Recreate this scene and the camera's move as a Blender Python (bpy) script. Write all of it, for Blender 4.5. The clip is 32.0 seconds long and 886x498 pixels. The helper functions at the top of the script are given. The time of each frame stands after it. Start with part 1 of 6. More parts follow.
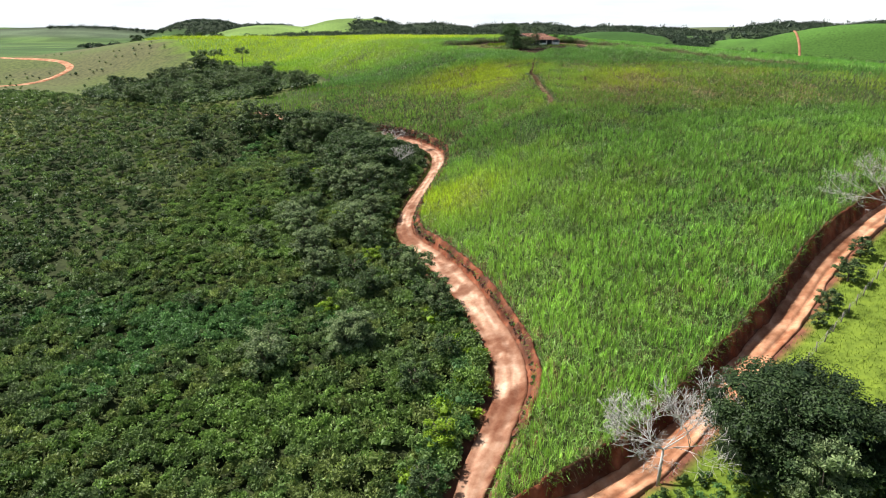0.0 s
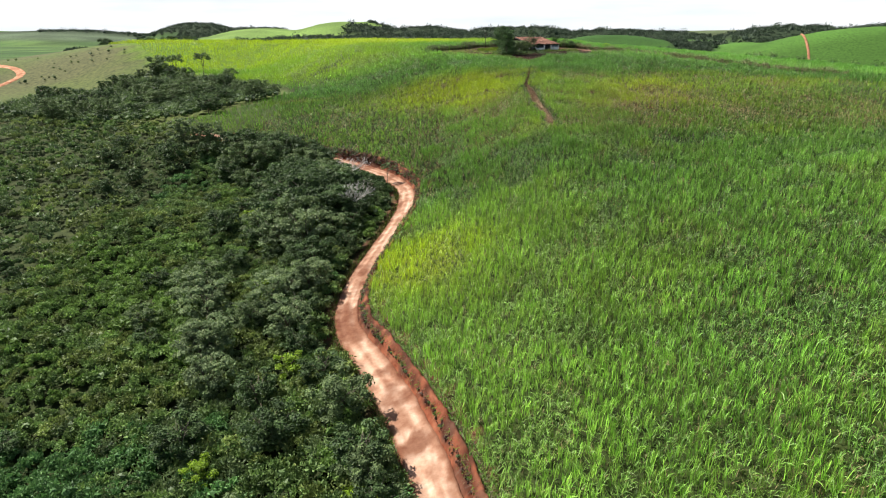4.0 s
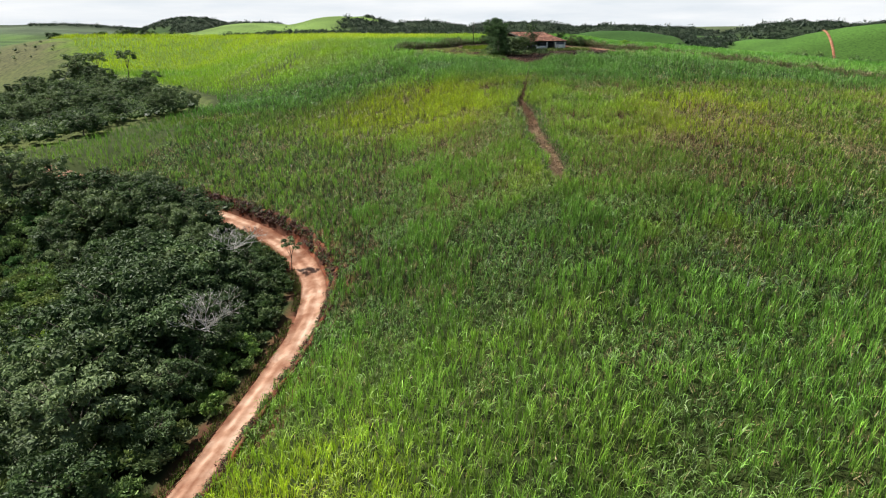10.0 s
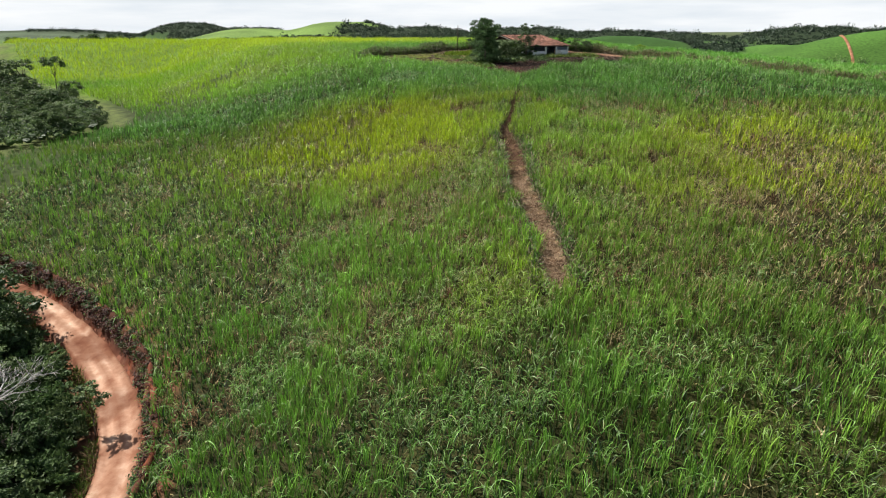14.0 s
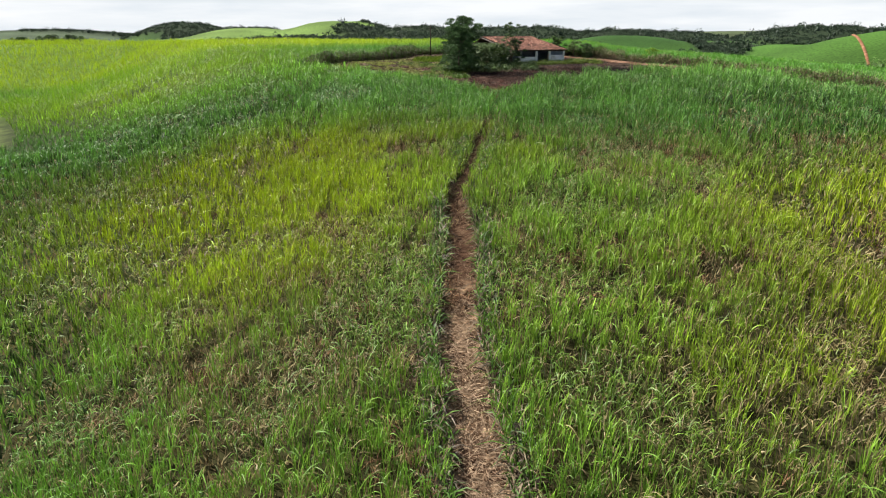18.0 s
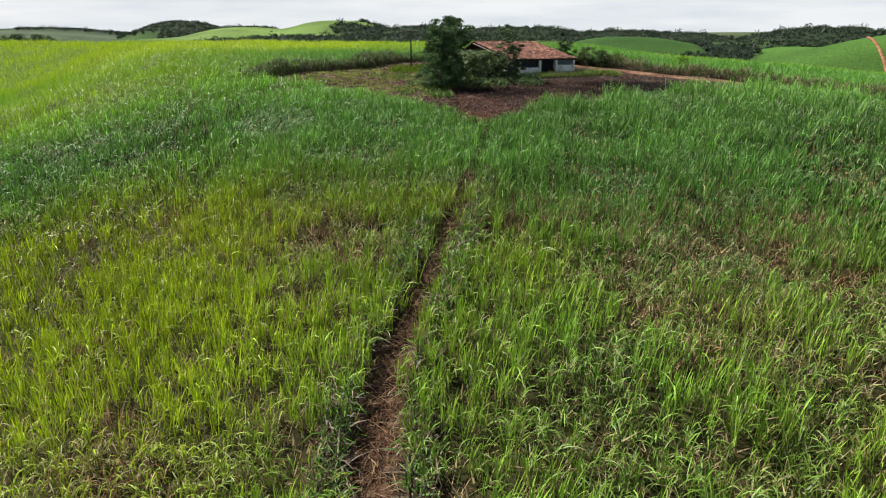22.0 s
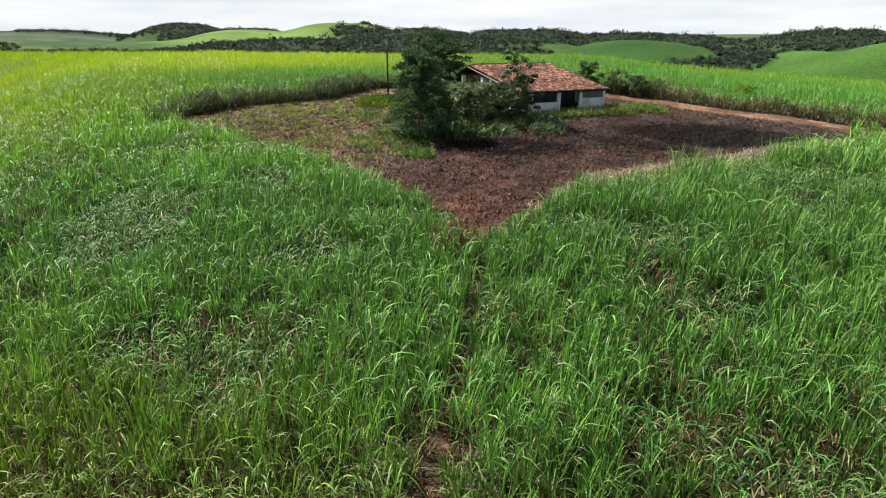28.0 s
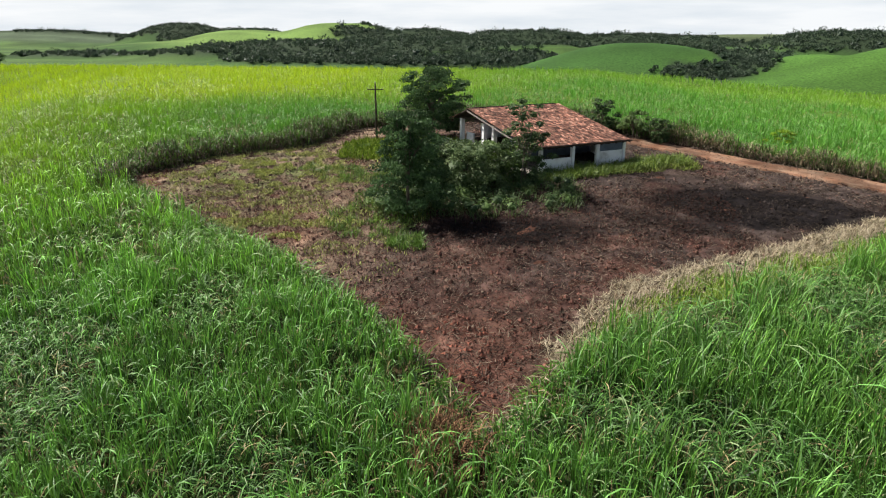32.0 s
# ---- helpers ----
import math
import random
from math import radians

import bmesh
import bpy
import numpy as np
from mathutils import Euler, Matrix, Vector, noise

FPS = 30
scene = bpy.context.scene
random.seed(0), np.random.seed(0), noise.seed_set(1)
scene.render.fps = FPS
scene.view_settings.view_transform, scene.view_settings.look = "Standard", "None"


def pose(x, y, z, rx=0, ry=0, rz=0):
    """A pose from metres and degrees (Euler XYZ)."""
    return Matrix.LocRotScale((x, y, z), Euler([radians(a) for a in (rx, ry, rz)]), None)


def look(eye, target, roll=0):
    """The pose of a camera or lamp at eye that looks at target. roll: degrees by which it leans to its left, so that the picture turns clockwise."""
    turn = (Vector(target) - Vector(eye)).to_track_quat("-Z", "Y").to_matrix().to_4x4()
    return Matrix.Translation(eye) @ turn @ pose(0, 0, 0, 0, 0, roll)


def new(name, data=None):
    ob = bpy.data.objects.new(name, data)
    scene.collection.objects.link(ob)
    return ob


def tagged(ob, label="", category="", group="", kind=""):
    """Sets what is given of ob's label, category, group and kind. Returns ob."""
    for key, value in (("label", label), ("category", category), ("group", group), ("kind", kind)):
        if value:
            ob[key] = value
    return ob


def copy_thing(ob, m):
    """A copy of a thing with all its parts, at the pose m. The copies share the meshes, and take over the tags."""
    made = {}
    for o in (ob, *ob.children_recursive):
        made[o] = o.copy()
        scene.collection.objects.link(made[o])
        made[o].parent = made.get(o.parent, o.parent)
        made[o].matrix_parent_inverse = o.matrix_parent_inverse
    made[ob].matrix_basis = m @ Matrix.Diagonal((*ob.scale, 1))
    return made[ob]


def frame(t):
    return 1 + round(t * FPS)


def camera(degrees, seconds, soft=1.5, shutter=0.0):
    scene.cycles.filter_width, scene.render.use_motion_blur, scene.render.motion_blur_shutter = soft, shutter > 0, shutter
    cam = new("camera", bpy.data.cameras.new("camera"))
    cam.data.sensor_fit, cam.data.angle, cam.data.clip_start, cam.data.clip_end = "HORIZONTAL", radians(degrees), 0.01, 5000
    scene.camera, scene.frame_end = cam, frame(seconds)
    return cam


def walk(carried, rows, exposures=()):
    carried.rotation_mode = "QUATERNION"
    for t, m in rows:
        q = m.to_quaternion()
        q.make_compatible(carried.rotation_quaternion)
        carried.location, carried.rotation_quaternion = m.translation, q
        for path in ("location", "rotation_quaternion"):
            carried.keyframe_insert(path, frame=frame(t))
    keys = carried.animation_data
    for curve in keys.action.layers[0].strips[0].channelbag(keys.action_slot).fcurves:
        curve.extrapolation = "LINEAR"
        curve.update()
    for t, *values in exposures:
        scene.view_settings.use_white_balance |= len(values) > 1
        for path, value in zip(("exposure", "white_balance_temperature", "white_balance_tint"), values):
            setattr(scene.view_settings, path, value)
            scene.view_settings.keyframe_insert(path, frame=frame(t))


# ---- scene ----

# ---------------------------------------------------------------- camera
# seconds, place, yaw to the right, tilt downwards, lean (degrees)
cam = camera(70.07, 32.0, soft=1.1)
PATH = [
    (0, 0.00, 0.00, 0.00, -6.84, 19.18, -0.17),
    (1, -0.10, 9.23, -0.07, -6.86, 19.07, -0.19),
    (2, -0.06, 18.47, -0.14, -6.84, 18.98, -0.19),
    (3, 0.41, 27.78, -0.16, -6.71, 18.92, -0.19),
    (4, 1.03, 37.05, -0.20, -6.60, 18.90, -0.19),
    (5, 1.64, 46.14, -0.36, -6.69, 18.95, -0.16),
    (6, 2.11, 55.25, -0.53, -6.81, 19.01, -0.12),
    (7, 2.11, 64.55, -0.60, -6.82, 18.99, -0.06),
    (8, 2.06, 73.91, -0.65, -6.78, 18.99, -0.01),
    (9, 2.31, 83.27, -0.68, -6.71, 19.15, -0.00),
    (10, 2.74, 92.67, -0.76, -6.66, 19.27, -0.01),
    (11, 3.39, 102.19, -1.04, -6.70, 19.16, 0.01),
    (12, 4.09, 111.65, -1.36, -6.77, 18.99, 0.03),
    (13, 4.60, 120.88, -1.61, -6.85, 18.87, 0.02),
    (14, 5.16, 129.84, -1.75, -6.92, 18.79, -0.01),
    (15, 6.00, 138.36, -1.64, -6.97, 18.78, -0.05),
    (16, 6.86, 146.61, -1.46, -6.99, 18.81, -0.09),
    (17, 7.56, 154.81, -1.36, -6.97, 18.83, -0.10),
    (18, 8.05, 162.70, -1.29, -6.93, 18.85, -0.08),
    (19, 8.17, 170.09, -1.29, -6.85, 18.84, -0.01),
    (20, 8.14, 177.05, -1.24, -6.80, 18.83, 0.07),
    (21, 8.14, 183.55, -0.92, -6.86, 18.85, 0.12),
    (22, 8.11, 189.69, -0.58, -6.95, 18.87, 0.15),
    (23, 7.99, 195.62, -0.47, -7.07, 18.87, 0.13),
    (24, 7.82, 201.17, -0.36, -7.16, 18.86, 0.10),
    (25, 7.61, 206.11, -0.09, -7.18, 18.79, 0.11),
    (26, 7.37, 210.74, 0.33, -7.18, 18.73, 0.13),
    (27, 7.09, 215.38, 0.97, -7.21, 18.73, 0.13),
    (28, 6.81, 219.69, 1.78, -7.24, 18.75, 0.12),
    (29, 6.55, 223.39, 2.75, -7.29, 18.79, 0.13),
    (30, 6.31, 226.67, 3.84, -7.32, 18.84, 0.14),
    (31, 6.04, 229.57, 5.00, -7.32, 18.85, 0.14),
    (32, 5.78, 232.30, 6.21, -7.30, 18.86, 0.12),
]
walk(cam, [(t, pose(x, y, z, 90 - tilt, 0, -yaw) @ pose(0, 0, 0, 0, 0, lean))
           for t, x, y, z, yaw, tilt, lean in PATH],
     exposures=[(0, 0.58), (5, 0.54), (7, 0.48), (9, 0.34), (13, 0.33), (17, 0.37), (19, 0.29), (22, 0.20), (24, 0.20), (26, 0.27), (29, 0.38), (32, 0.30)])

# ---------------------------------------------------------------- light
SUN_EL, SUN_AZ = 50.0, -68.0      # degrees; azimuth from +y towards +x
world = bpy.data.worlds.new("sky")
scene.world = world
world.use_nodes = True
wn, wl = world.node_tree.nodes, world.node_tree.links
wn.clear()
w_out = wn.new("ShaderNodeOutputWorld")
w_bg = wn.new("ShaderNodeBackground")
w_sky = wn.new("ShaderNodeTexSky")
w_sky.sky_type = "NISHITA"
w_sky.sun_disc = False
w_sky.sun_elevation = radians(SUN_EL)
w_sky.sun_rotation = radians(SUN_AZ)
w_sky.dust_density = 2.5
w_co = wn.new("ShaderNodeTexCoord")
w_map = wn.new("ShaderNodeMapping")
w_map.inputs["Scale"].default_value = (1.6, 1.6, 13.0)
w_noise = wn.new("ShaderNodeTexNoise")
w_noise.inputs["Scale"].default_value = 2.3
w_noise.inputs["Detail"].default_value = 7.0
w_noise.inputs["Roughness"].default_value = 0.55
w_ramp = wn.new("ShaderNodeValToRGB")
w_ramp.color_ramp.elements[0].position = 0.30
w_ramp.color_ramp.elements[0].color = (9.2, 10.2, 11.2, 1)
w_ramp.color_ramp.elements[1].position = 0.62
w_ramp.color_ramp.elements[1].color = (12.6, 12.95, 13.3, 1)
w_mix = wn.new("ShaderNodeMixRGB")
w_sep = wn.new("ShaderNodeSeparateXYZ")
w_up = wn.new("ShaderNodeMapRange")
w_up.inputs["From Min"].default_value, w_up.inputs["From Max"].default_value = 0.05, 0.17
w_up.inputs["To Min"].default_value, w_up.inputs["To Max"].default_value = 0.90, 0.05
wl.new(w_co.outputs["Generated"], w_sep.inputs["Vector"])
wl.new(w_sep.outputs["Z"], w_up.inputs["Value"])
wl.new(w_up.outputs["Result"], w_mix.inputs["Fac"])
wl.new(w_co.outputs["Generated"], w_map.inputs["Vector"])
wl.new(w_map.outputs["Vector"], w_noise.inputs["Vector"])
wl.new(w_noise.outputs["Fac"], w_ramp.inputs["Fac"])
wl.new(w_sky.outputs["Color"], w_mix.inputs["Color1"])
wl.new(w_ramp.outputs["Color"], w_mix.inputs["Color2"])
wl.new(w_mix.outputs["Color"], w_bg.inputs["Color"])
w_bg.inputs["Strength"].default_value = 0.066
wl.new(w_bg.outputs["Background"], w_out.inputs["Surface"])

sun_data = bpy.data.lights.new("sun", "SUN")
sun_data.energy = 7.0
sun_data.angle = radians(1.5)
sun_data.color = (1.0, 0.955, 0.895)
sun = new("sun", sun_data)
_sd = Vector((math.cos(radians(SUN_EL)) * math.sin(radians(SUN_AZ)),
              math.cos(radians(SUN_EL)) * math.cos(radians(SUN_AZ)), math.sin(radians(SUN_EL))))
sun.matrix_world = look(_sd * 300, (0, 0, 0))


# ---------------------------------------------------------------- materials
def material(name, colors, scale=1.0, detail=6.0, rough=0.9, bump=0.3, bump_scale=None, spec=0.3, stretch=(1, 1, 1),
             attr="", metal=0.0, translucent=0.0, second=None, tint_random=0.0):
    """A procedural surface: a ramp of colours over noise at two scales, with relief; attr multiplies a colour attribute."""
    m = bpy.data.materials.new(name)
    m.use_nodes = True
    n, l = m.node_tree.nodes, m.node_tree.links
    n.clear()
    out = n.new("ShaderNodeOutputMaterial")
    bs = n.new("ShaderNodeBsdfPrincipled")
    bs.inputs["Roughness"].default_value = rough
    bs.inputs["Metallic"].default_value = metal
    bs.inputs["Specular IOR Level"].default_value = spec
    co = n.new("ShaderNodeTexCoord")
    mp = n.new("ShaderNodeMapping")
    mp.inputs["Scale"].default_value = stretch
    l.new(co.outputs["Object"], mp.inputs["Vector"])
    a = n.new("ShaderNodeTexNoise")
    a.inputs["Scale"].default_value = scale
    a.inputs["Detail"].default_value = detail
    a.inputs["Roughness"].default_value = 0.62
    l.new(mp.outputs["Vector"], a.inputs["Vector"])
    ramp = n.new("ShaderNodeValToRGB")
    el = ramp.color_ramp.elements
    el[0].position, el[1].position = 0.32, 0.68
    el[0].color, el[1].color = (*colors[0], 1), (*colors[-1], 1)
    for i, c in enumerate(colors[1:-1]):
        e = el.new(0.32 + 0.36 * (i + 1) / (len(colors) - 1))
        e.color = (*c, 1)
    l.new(a.outputs["Fac"], ramp.inputs["Fac"])
    col = ramp.outputs["Color"]
    b = n.new("ShaderNodeTexNoise")
    b.inputs["Scale"].default_value = bump_scale or scale * 7
    b.inputs["Detail"].default_value = 4.0
    l.new(mp.outputs["Vector"], b.inputs["Vector"])
    if second:
        mr = n.new("ShaderNodeMapRange")
        mr.inputs["From Min"].default_value, mr.inputs["From Max"].default_value = 0.52, 0.66
        l.new(b.outputs["Fac"], mr.inputs["Value"])
        mx = n.new("ShaderNodeMixRGB")
        mx.inputs["Color2"].default_value = (*second, 1)
        l.new(mr.outputs["Result"], mx.inputs["Fac"])
        l.new(col, mx.inputs["Color1"])
        col = mx.outputs["Color"]
    if attr:
        at = n.new("ShaderNodeAttribute")
        at.attribute_name = attr
        mx = n.new("ShaderNodeMixRGB")
        mx.blend_type = "MULTIPLY"
        mx.inputs["Fac"].default_value = 1.0
        l.new(col, mx.inputs["Color1"])
        l.new(at.outputs["Color"], mx.inputs["Color2"])
        col = mx.outputs["Color"]
    if tint_random:
        oi = n.new("ShaderNodeObjectInfo")
        hs = n.new("ShaderNodeHueSaturation")
        mr = n.new("ShaderNodeMapRange")
        mr.inputs["To Min"].default_value, mr.inputs["To Max"].default_value = 1 - tint_random, 1 + tint_random
        l.new(oi.outputs["Random"], mr.inputs["Value"])
        l.new(mr.outputs["Result"], hs.inputs["Value"])
        l.new(col, hs.inputs["Color"])
        col = hs.outputs["Color"]
    l.new(col, bs.inputs["Base Color"])
    if bump:
        bp = n.new("ShaderNodeBump")
        bp.inputs["Strength"].default_value = bump
        bp.inputs["Distance"].default_value = 0.05
        l.new(b.outputs["Fac"], bp.inputs["Height"])
        l.new(bp.outputs["Normal"], bs.inputs["Normal"])
    surf = bs.outputs["BSDF"]
    if translucent:
        tr = n.new("ShaderNodeBsdfTranslucent")
        l.new(col, tr.inputs["Color"])
        ms = n.new("ShaderNodeMixShader")
        ms.inputs["Fac"].default_value = translucent
        l.new(surf, ms.inputs[1])
        l.new(tr.outputs["BSDF"], ms.inputs[2])
        surf = ms.outputs["Shader"]
    l.new(surf, out.inputs["Surface"])
    return m


W1 = (1.0, 1.0, 1.0)
M_GROUND = material("ground_cover", [(0.50, 0.52, 0.50), W1, (1.35, 1.30, 1.15)], 0.5, 10, 0.95, 0.6, 3.0, 0.1, attr="tint")
M_CANE = material("cane_leaf", [(0.86, 0.88, 0.86), (1.12, 1.1, 1.05)], 0.8, 2, 0.50, 0.0, 3.0, 0.28, attr="tint", translucent=0.22)
M_STRAW = material("dry_straw", [(0.75, 0.74, 0.72), (1.1, 1.08, 1.05)], 0.9, 3, 0.9, 0.0, 3.0, 0.05, attr="tint")
M_LEAF = material("shrub_leaf", [(0.80, 0.84, 0.80), (1.15, 1.12, 1.05)], 1.2, 2, 0.56, 0.0, 3.0, 0.22, attr="tint", translucent=0.22)
M_ROAD = material("red_earth_road", [(0.22, 0.095, 0.055), (0.33, 0.18, 0.115), (0.44, 0.285, 0.20)], 0.5, 9, 0.95, 0.5, 5.0, 0.1,
                  attr="tint")
M_SOIL = material("burnt_red_soil", [(0.020, 0.0155, 0.0145), (0.060, 0.044, 0.039), (0.118, 0.086, 0.075)], 0.55, 9, 0.97, 0.8, 6.0, 0.05,
                  second=(0.075, 0.055, 0.042), attr="tint")
M_PATH = material("straw_path", [(0.06, 0.034, 0.022), (0.20, 0.135, 0.085), (0.44, 0.34, 0.225)], 1.4, 8, 0.97, 0.8, 9.0, 0.1, attr="tint")
M_BARK = material("bark", [(0.07, 0.055, 0.04), (0.14, 0.115, 0.09), (0.22, 0.19, 0.155)], 3.0, 6, 0.9, 0.6, 14.0, 0.2, (1, 1, 0.3))
M_DEADWOOD = material("bleached_dead_wood", [(0.30, 0.285, 0.265), (0.44, 0.425, 0.40), (0.56, 0.54, 0.51)], 3.0, 6, 0.85, 0.5, 14.0, 0.2,
                      (1, 1, 0.3))
M_TILE = material("clay_roof_tile", [(0.085, 0.036, 0.027), (0.205, 0.085, 0.055), (0.29, 0.15, 0.105)], 1.7, 6, 0.9, 0.5, 9.0, 0.2,
                  second=(0.36, 0.235, 0.18), attr="tint")
M_WALL = material("weathered_whitewash", [(0.50, 0.48, 0.45), (0.78, 0.78, 0.77), (0.84, 0.84, 0.84)], 0.8, 7, 0.9, 0.25, 9.0, 0.2)
# blue-grey that stands for shade, under the eaves and on the inner wall
M_BLUE = material("shade_blue_grey", [(0.09, 0.11, 0.14), (0.15, 0.18, 0.23)], 1.2, 6, 0.85, 0.2, 9.0, 0.2)
M_DARKWOOD = material("dark_old_timber", [(0.03, 0.022, 0.018), (0.075, 0.055, 0.042)], 2.0, 6, 0.9, 0.4, 12.0, 0.2)
M_WOOD = material("grey_weathered_post", [(0.16, 0.14, 0.12), (0.30, 0.27, 0.24)], 3.0, 6, 0.9, 0.4, 14.0, 0.2, (1, 1, 0.3))
M_INSUL = material("porcelain", [(0.22, 0.20, 0.18), (0.30, 0.28, 0.25)], 4.0, 2, 0.35, 0.0, 9.0, 0.5)
M_WIRE = material("steel_wire", [(0.20, 0.20, 0.20), (0.28, 0.27, 0.26)], 4.0, 2, 0.6, 0.0, 9.0, 0.4, metal=0.6)


# ---------------------------------------------------------------- mesh helpers
def mesh_np(name, v, tris, mat, tint=None, smooth=True):
    """A mesh from arrays of vertices and triangles, with an optional colour for each vertex."""
    me = bpy.data.meshes.new(name)
    v = np.asarray(v, np.float32)
    tris = np.asarray(tris, np.int32)
    me.vertices.add(len(v))
    me.vertices.foreach_set("co", v.ravel())
    me.loops.add(tris.size)
    me.loops.foreach_set("vertex_index", tris.ravel())
    me.polygons.add(len(tris))
    me.polygons.foreach_set("loop_start", np.arange(0, tris.size, 3, dtype=np.int32))
    me.polygons.foreach_set("loop_total", np.full(len(tris), 3, np.int32))
    me.polygons.foreach_set("use_smooth", np.full(len(tris), smooth, bool))
    if tint is not None:
        at = me.color_attributes.new("tint", "FLOAT_COLOR", "POINT")
        c = np.ones((len(v), 4), np.float32)
        c[:, :3] = tint
        at.data.foreach_set("color", c.ravel())
    me.materials.append(mat)
    me.update(calc_edges=True)
    return me


def part(name, bm, mat, parent=None, label="", smooth=False, m=None):
    """Links a bmesh (or a mesh) as one mesh object under a thing or a part."""
    if isinstance(bm, bmesh.types.BMesh):
        me = bpy.data.meshes.new(name)
        bm.normal_update()
        bm.to_mesh(me)
        bm.free()
        me.materials.append(mat)
        if smooth:
            me.polygons.foreach_set("use_smooth", np.ones(len(me.polygons), bool))
    else:
        me = bm
    ob = new(name, me)
    if parent:
        ob.parent = parent
    if m is not None:
        ob.matrix_basis = m
    if label:
        tagged(ob, label)
    return ob


def thing(name, m, label, category, group="", kind=""):
    ob = new(name)
    ob.empty_display_size = 0.3
    ob.matrix_basis = m
    return tagged(ob, label, category, group, kind)


def box(bm, lo, hi, bevel=0.0):
    """Adds a box between two corners, its edges bevelled."""
    c = [(a + b) / 2 for a, b in zip(lo, hi)]
    r = bmesh.ops.create_cube(bm, size=1.0, matrix=Matrix.Translation(c) @ Matrix.Diagonal((*[b - a for a, b in zip(lo, hi)], 1)))
    if bevel:
        es = list({e for v in r["verts"] for e in v.link_edges})
        bmesh.ops.bevel(bm, geom=es, offset=bevel, segments=1, affect="EDGES")
    return bm


def tube(bm, pts, radii, sides=7):
    """Adds a tapered tube along points."""
    rings = []
    pts = [Vector(p) for p in pts]
    for i, p in enumerate(pts):
        d = (pts[min(i + 1, len(pts) - 1)] - pts[max(i - 1, 0)]).normalized()
        a = d.orthogonal().normalized()
        b = d.cross(a)
        rings.append([bm.verts.new(p + (a * math.cos(k * math.tau / sides) + b * math.sin(k * math.tau / sides)) * radii[i])
                      for k in range(sides)])
    for r0, r1 in zip(rings, rings[1:]):
        for k in range(sides):
            bm.faces.new((r0[k], r0[(k + 1) % sides], r1[(k + 1) % sides], r1[k]))
    bm.faces.new(rings[0][::-1])
    bm.faces.new(rings[-1])


def hash2(i, j, seed):
    h = (i.astype(np.int64) * 374761393 + j.astype(np.int64) * 668265263 + seed * 982451653) & 0xFFFFFFFF
    h = ((h ^ (h >> 13)) * 1274126177) & 0xFFFFFFFF
    return ((h ^ (h >> 16)) & 0xFFFF) / 65535.0


def vnoise(x, y, size, seed=0, octaves=3):
    """Smooth value noise over the plan, 0 to 1, with cells of that size."""
    x, y = np.asarray(x, float), np.asarray(y, float)
    total, amp, norm = 0.0, 1.0, 0.0
    for o in range(octaves):
        u, w = x / size * 2 ** o + 91.7, y / size * 2 ** o + 37.3
        i, j = np.floor(u), np.floor(w)
        fu, fw = u - i, w - j
        fu, fw = fu * fu * (3 - 2 * fu), fw * fw * (3 - 2 * fw)
        a, b = hash2(i, j, seed + o), hash2(i + 1, j, seed + o)
        c, d = hash2(i, j + 1, seed + o), hash2(i + 1, j + 1, seed + o)
        total = total + amp * ((a + (b - a) * fu) * (1 - fw) + (c + (d - c) * fu) * fw)
        norm += amp
        amp *= 0.5
    return total / norm


def step(a, b, x):
    x = np.clip((x - a) / (b - a), 0, 1)
    return x * x * (3 - 2 * x)


# ---------------------------------------------------------------- plan
ROAD = [(-7, 20), (-4.8, 40), (-3.3, 49), (-1.5, 56), (0.1, 63), (-0.4, 69), (-2.6, 76), (-5.4, 83), (-9.5, 91.5), (-15, 101), (-19.6, 109),
        (-21.6, 117), (-21.8, 126), (-20.8, 136), (-19.6, 148), (-20.4, 159), (-24.6, 168.3), (-33.5, 177.9), (-48, 187.8), (-60.5, 193), (-85, 199)]
TRACK = [(-3, 41), (4, 46.3), (11, 51), (17.5, 57), (26.5, 66.7), (33.6, 75), (41.6, 86), (50, 95), (63, 105), (90, 118), (130, 132)]
FOOTPATH = [(8.3, 172.5), (7.9, 177), (6.8, 184), (5.6, 190), (4.9, 196), (4.4, 203), (3.3, 211), (3.7, 220), (4.4, 231), (4.8, 242), (4.6, 256)]
FARM_ROAD = [(14, 318), (21, 312), (30, 305), (40, 297), (56, 285), (80, 272), (120, 258)]
CLEARING = [(4.5, 254.6), (3.0, 257.4), (-0.1, 261.6), (-4.6, 266.9), (-10.6, 272.2), (-18.6, 277.3), (-26.6, 283.2), (-32.8, 288.4), (-33.4, 291), (-31.3, 294), (-28, 300.5),
            (-20, 306.5), (-17, 318), (-6, 326), (10, 325), (22, 315), (32, 306.5), (42, 298.5), (39, 285), (30.5, 276.2), (24.7, 272.6), (19.5, 268.8), (14.5, 266.2),
            (11, 263.2), (8.0, 259.6), (6.7, 256.8), (5.6, 254.8)]
STRAW_LINE = [(6.6, 256), (7.2, 263.1), (10.4, 268.5), (12.5, 271.9), (16.7, 275.1), (21.3, 277.9), (26.4, 281.3), (32, 285.1), (39, 289.5)]


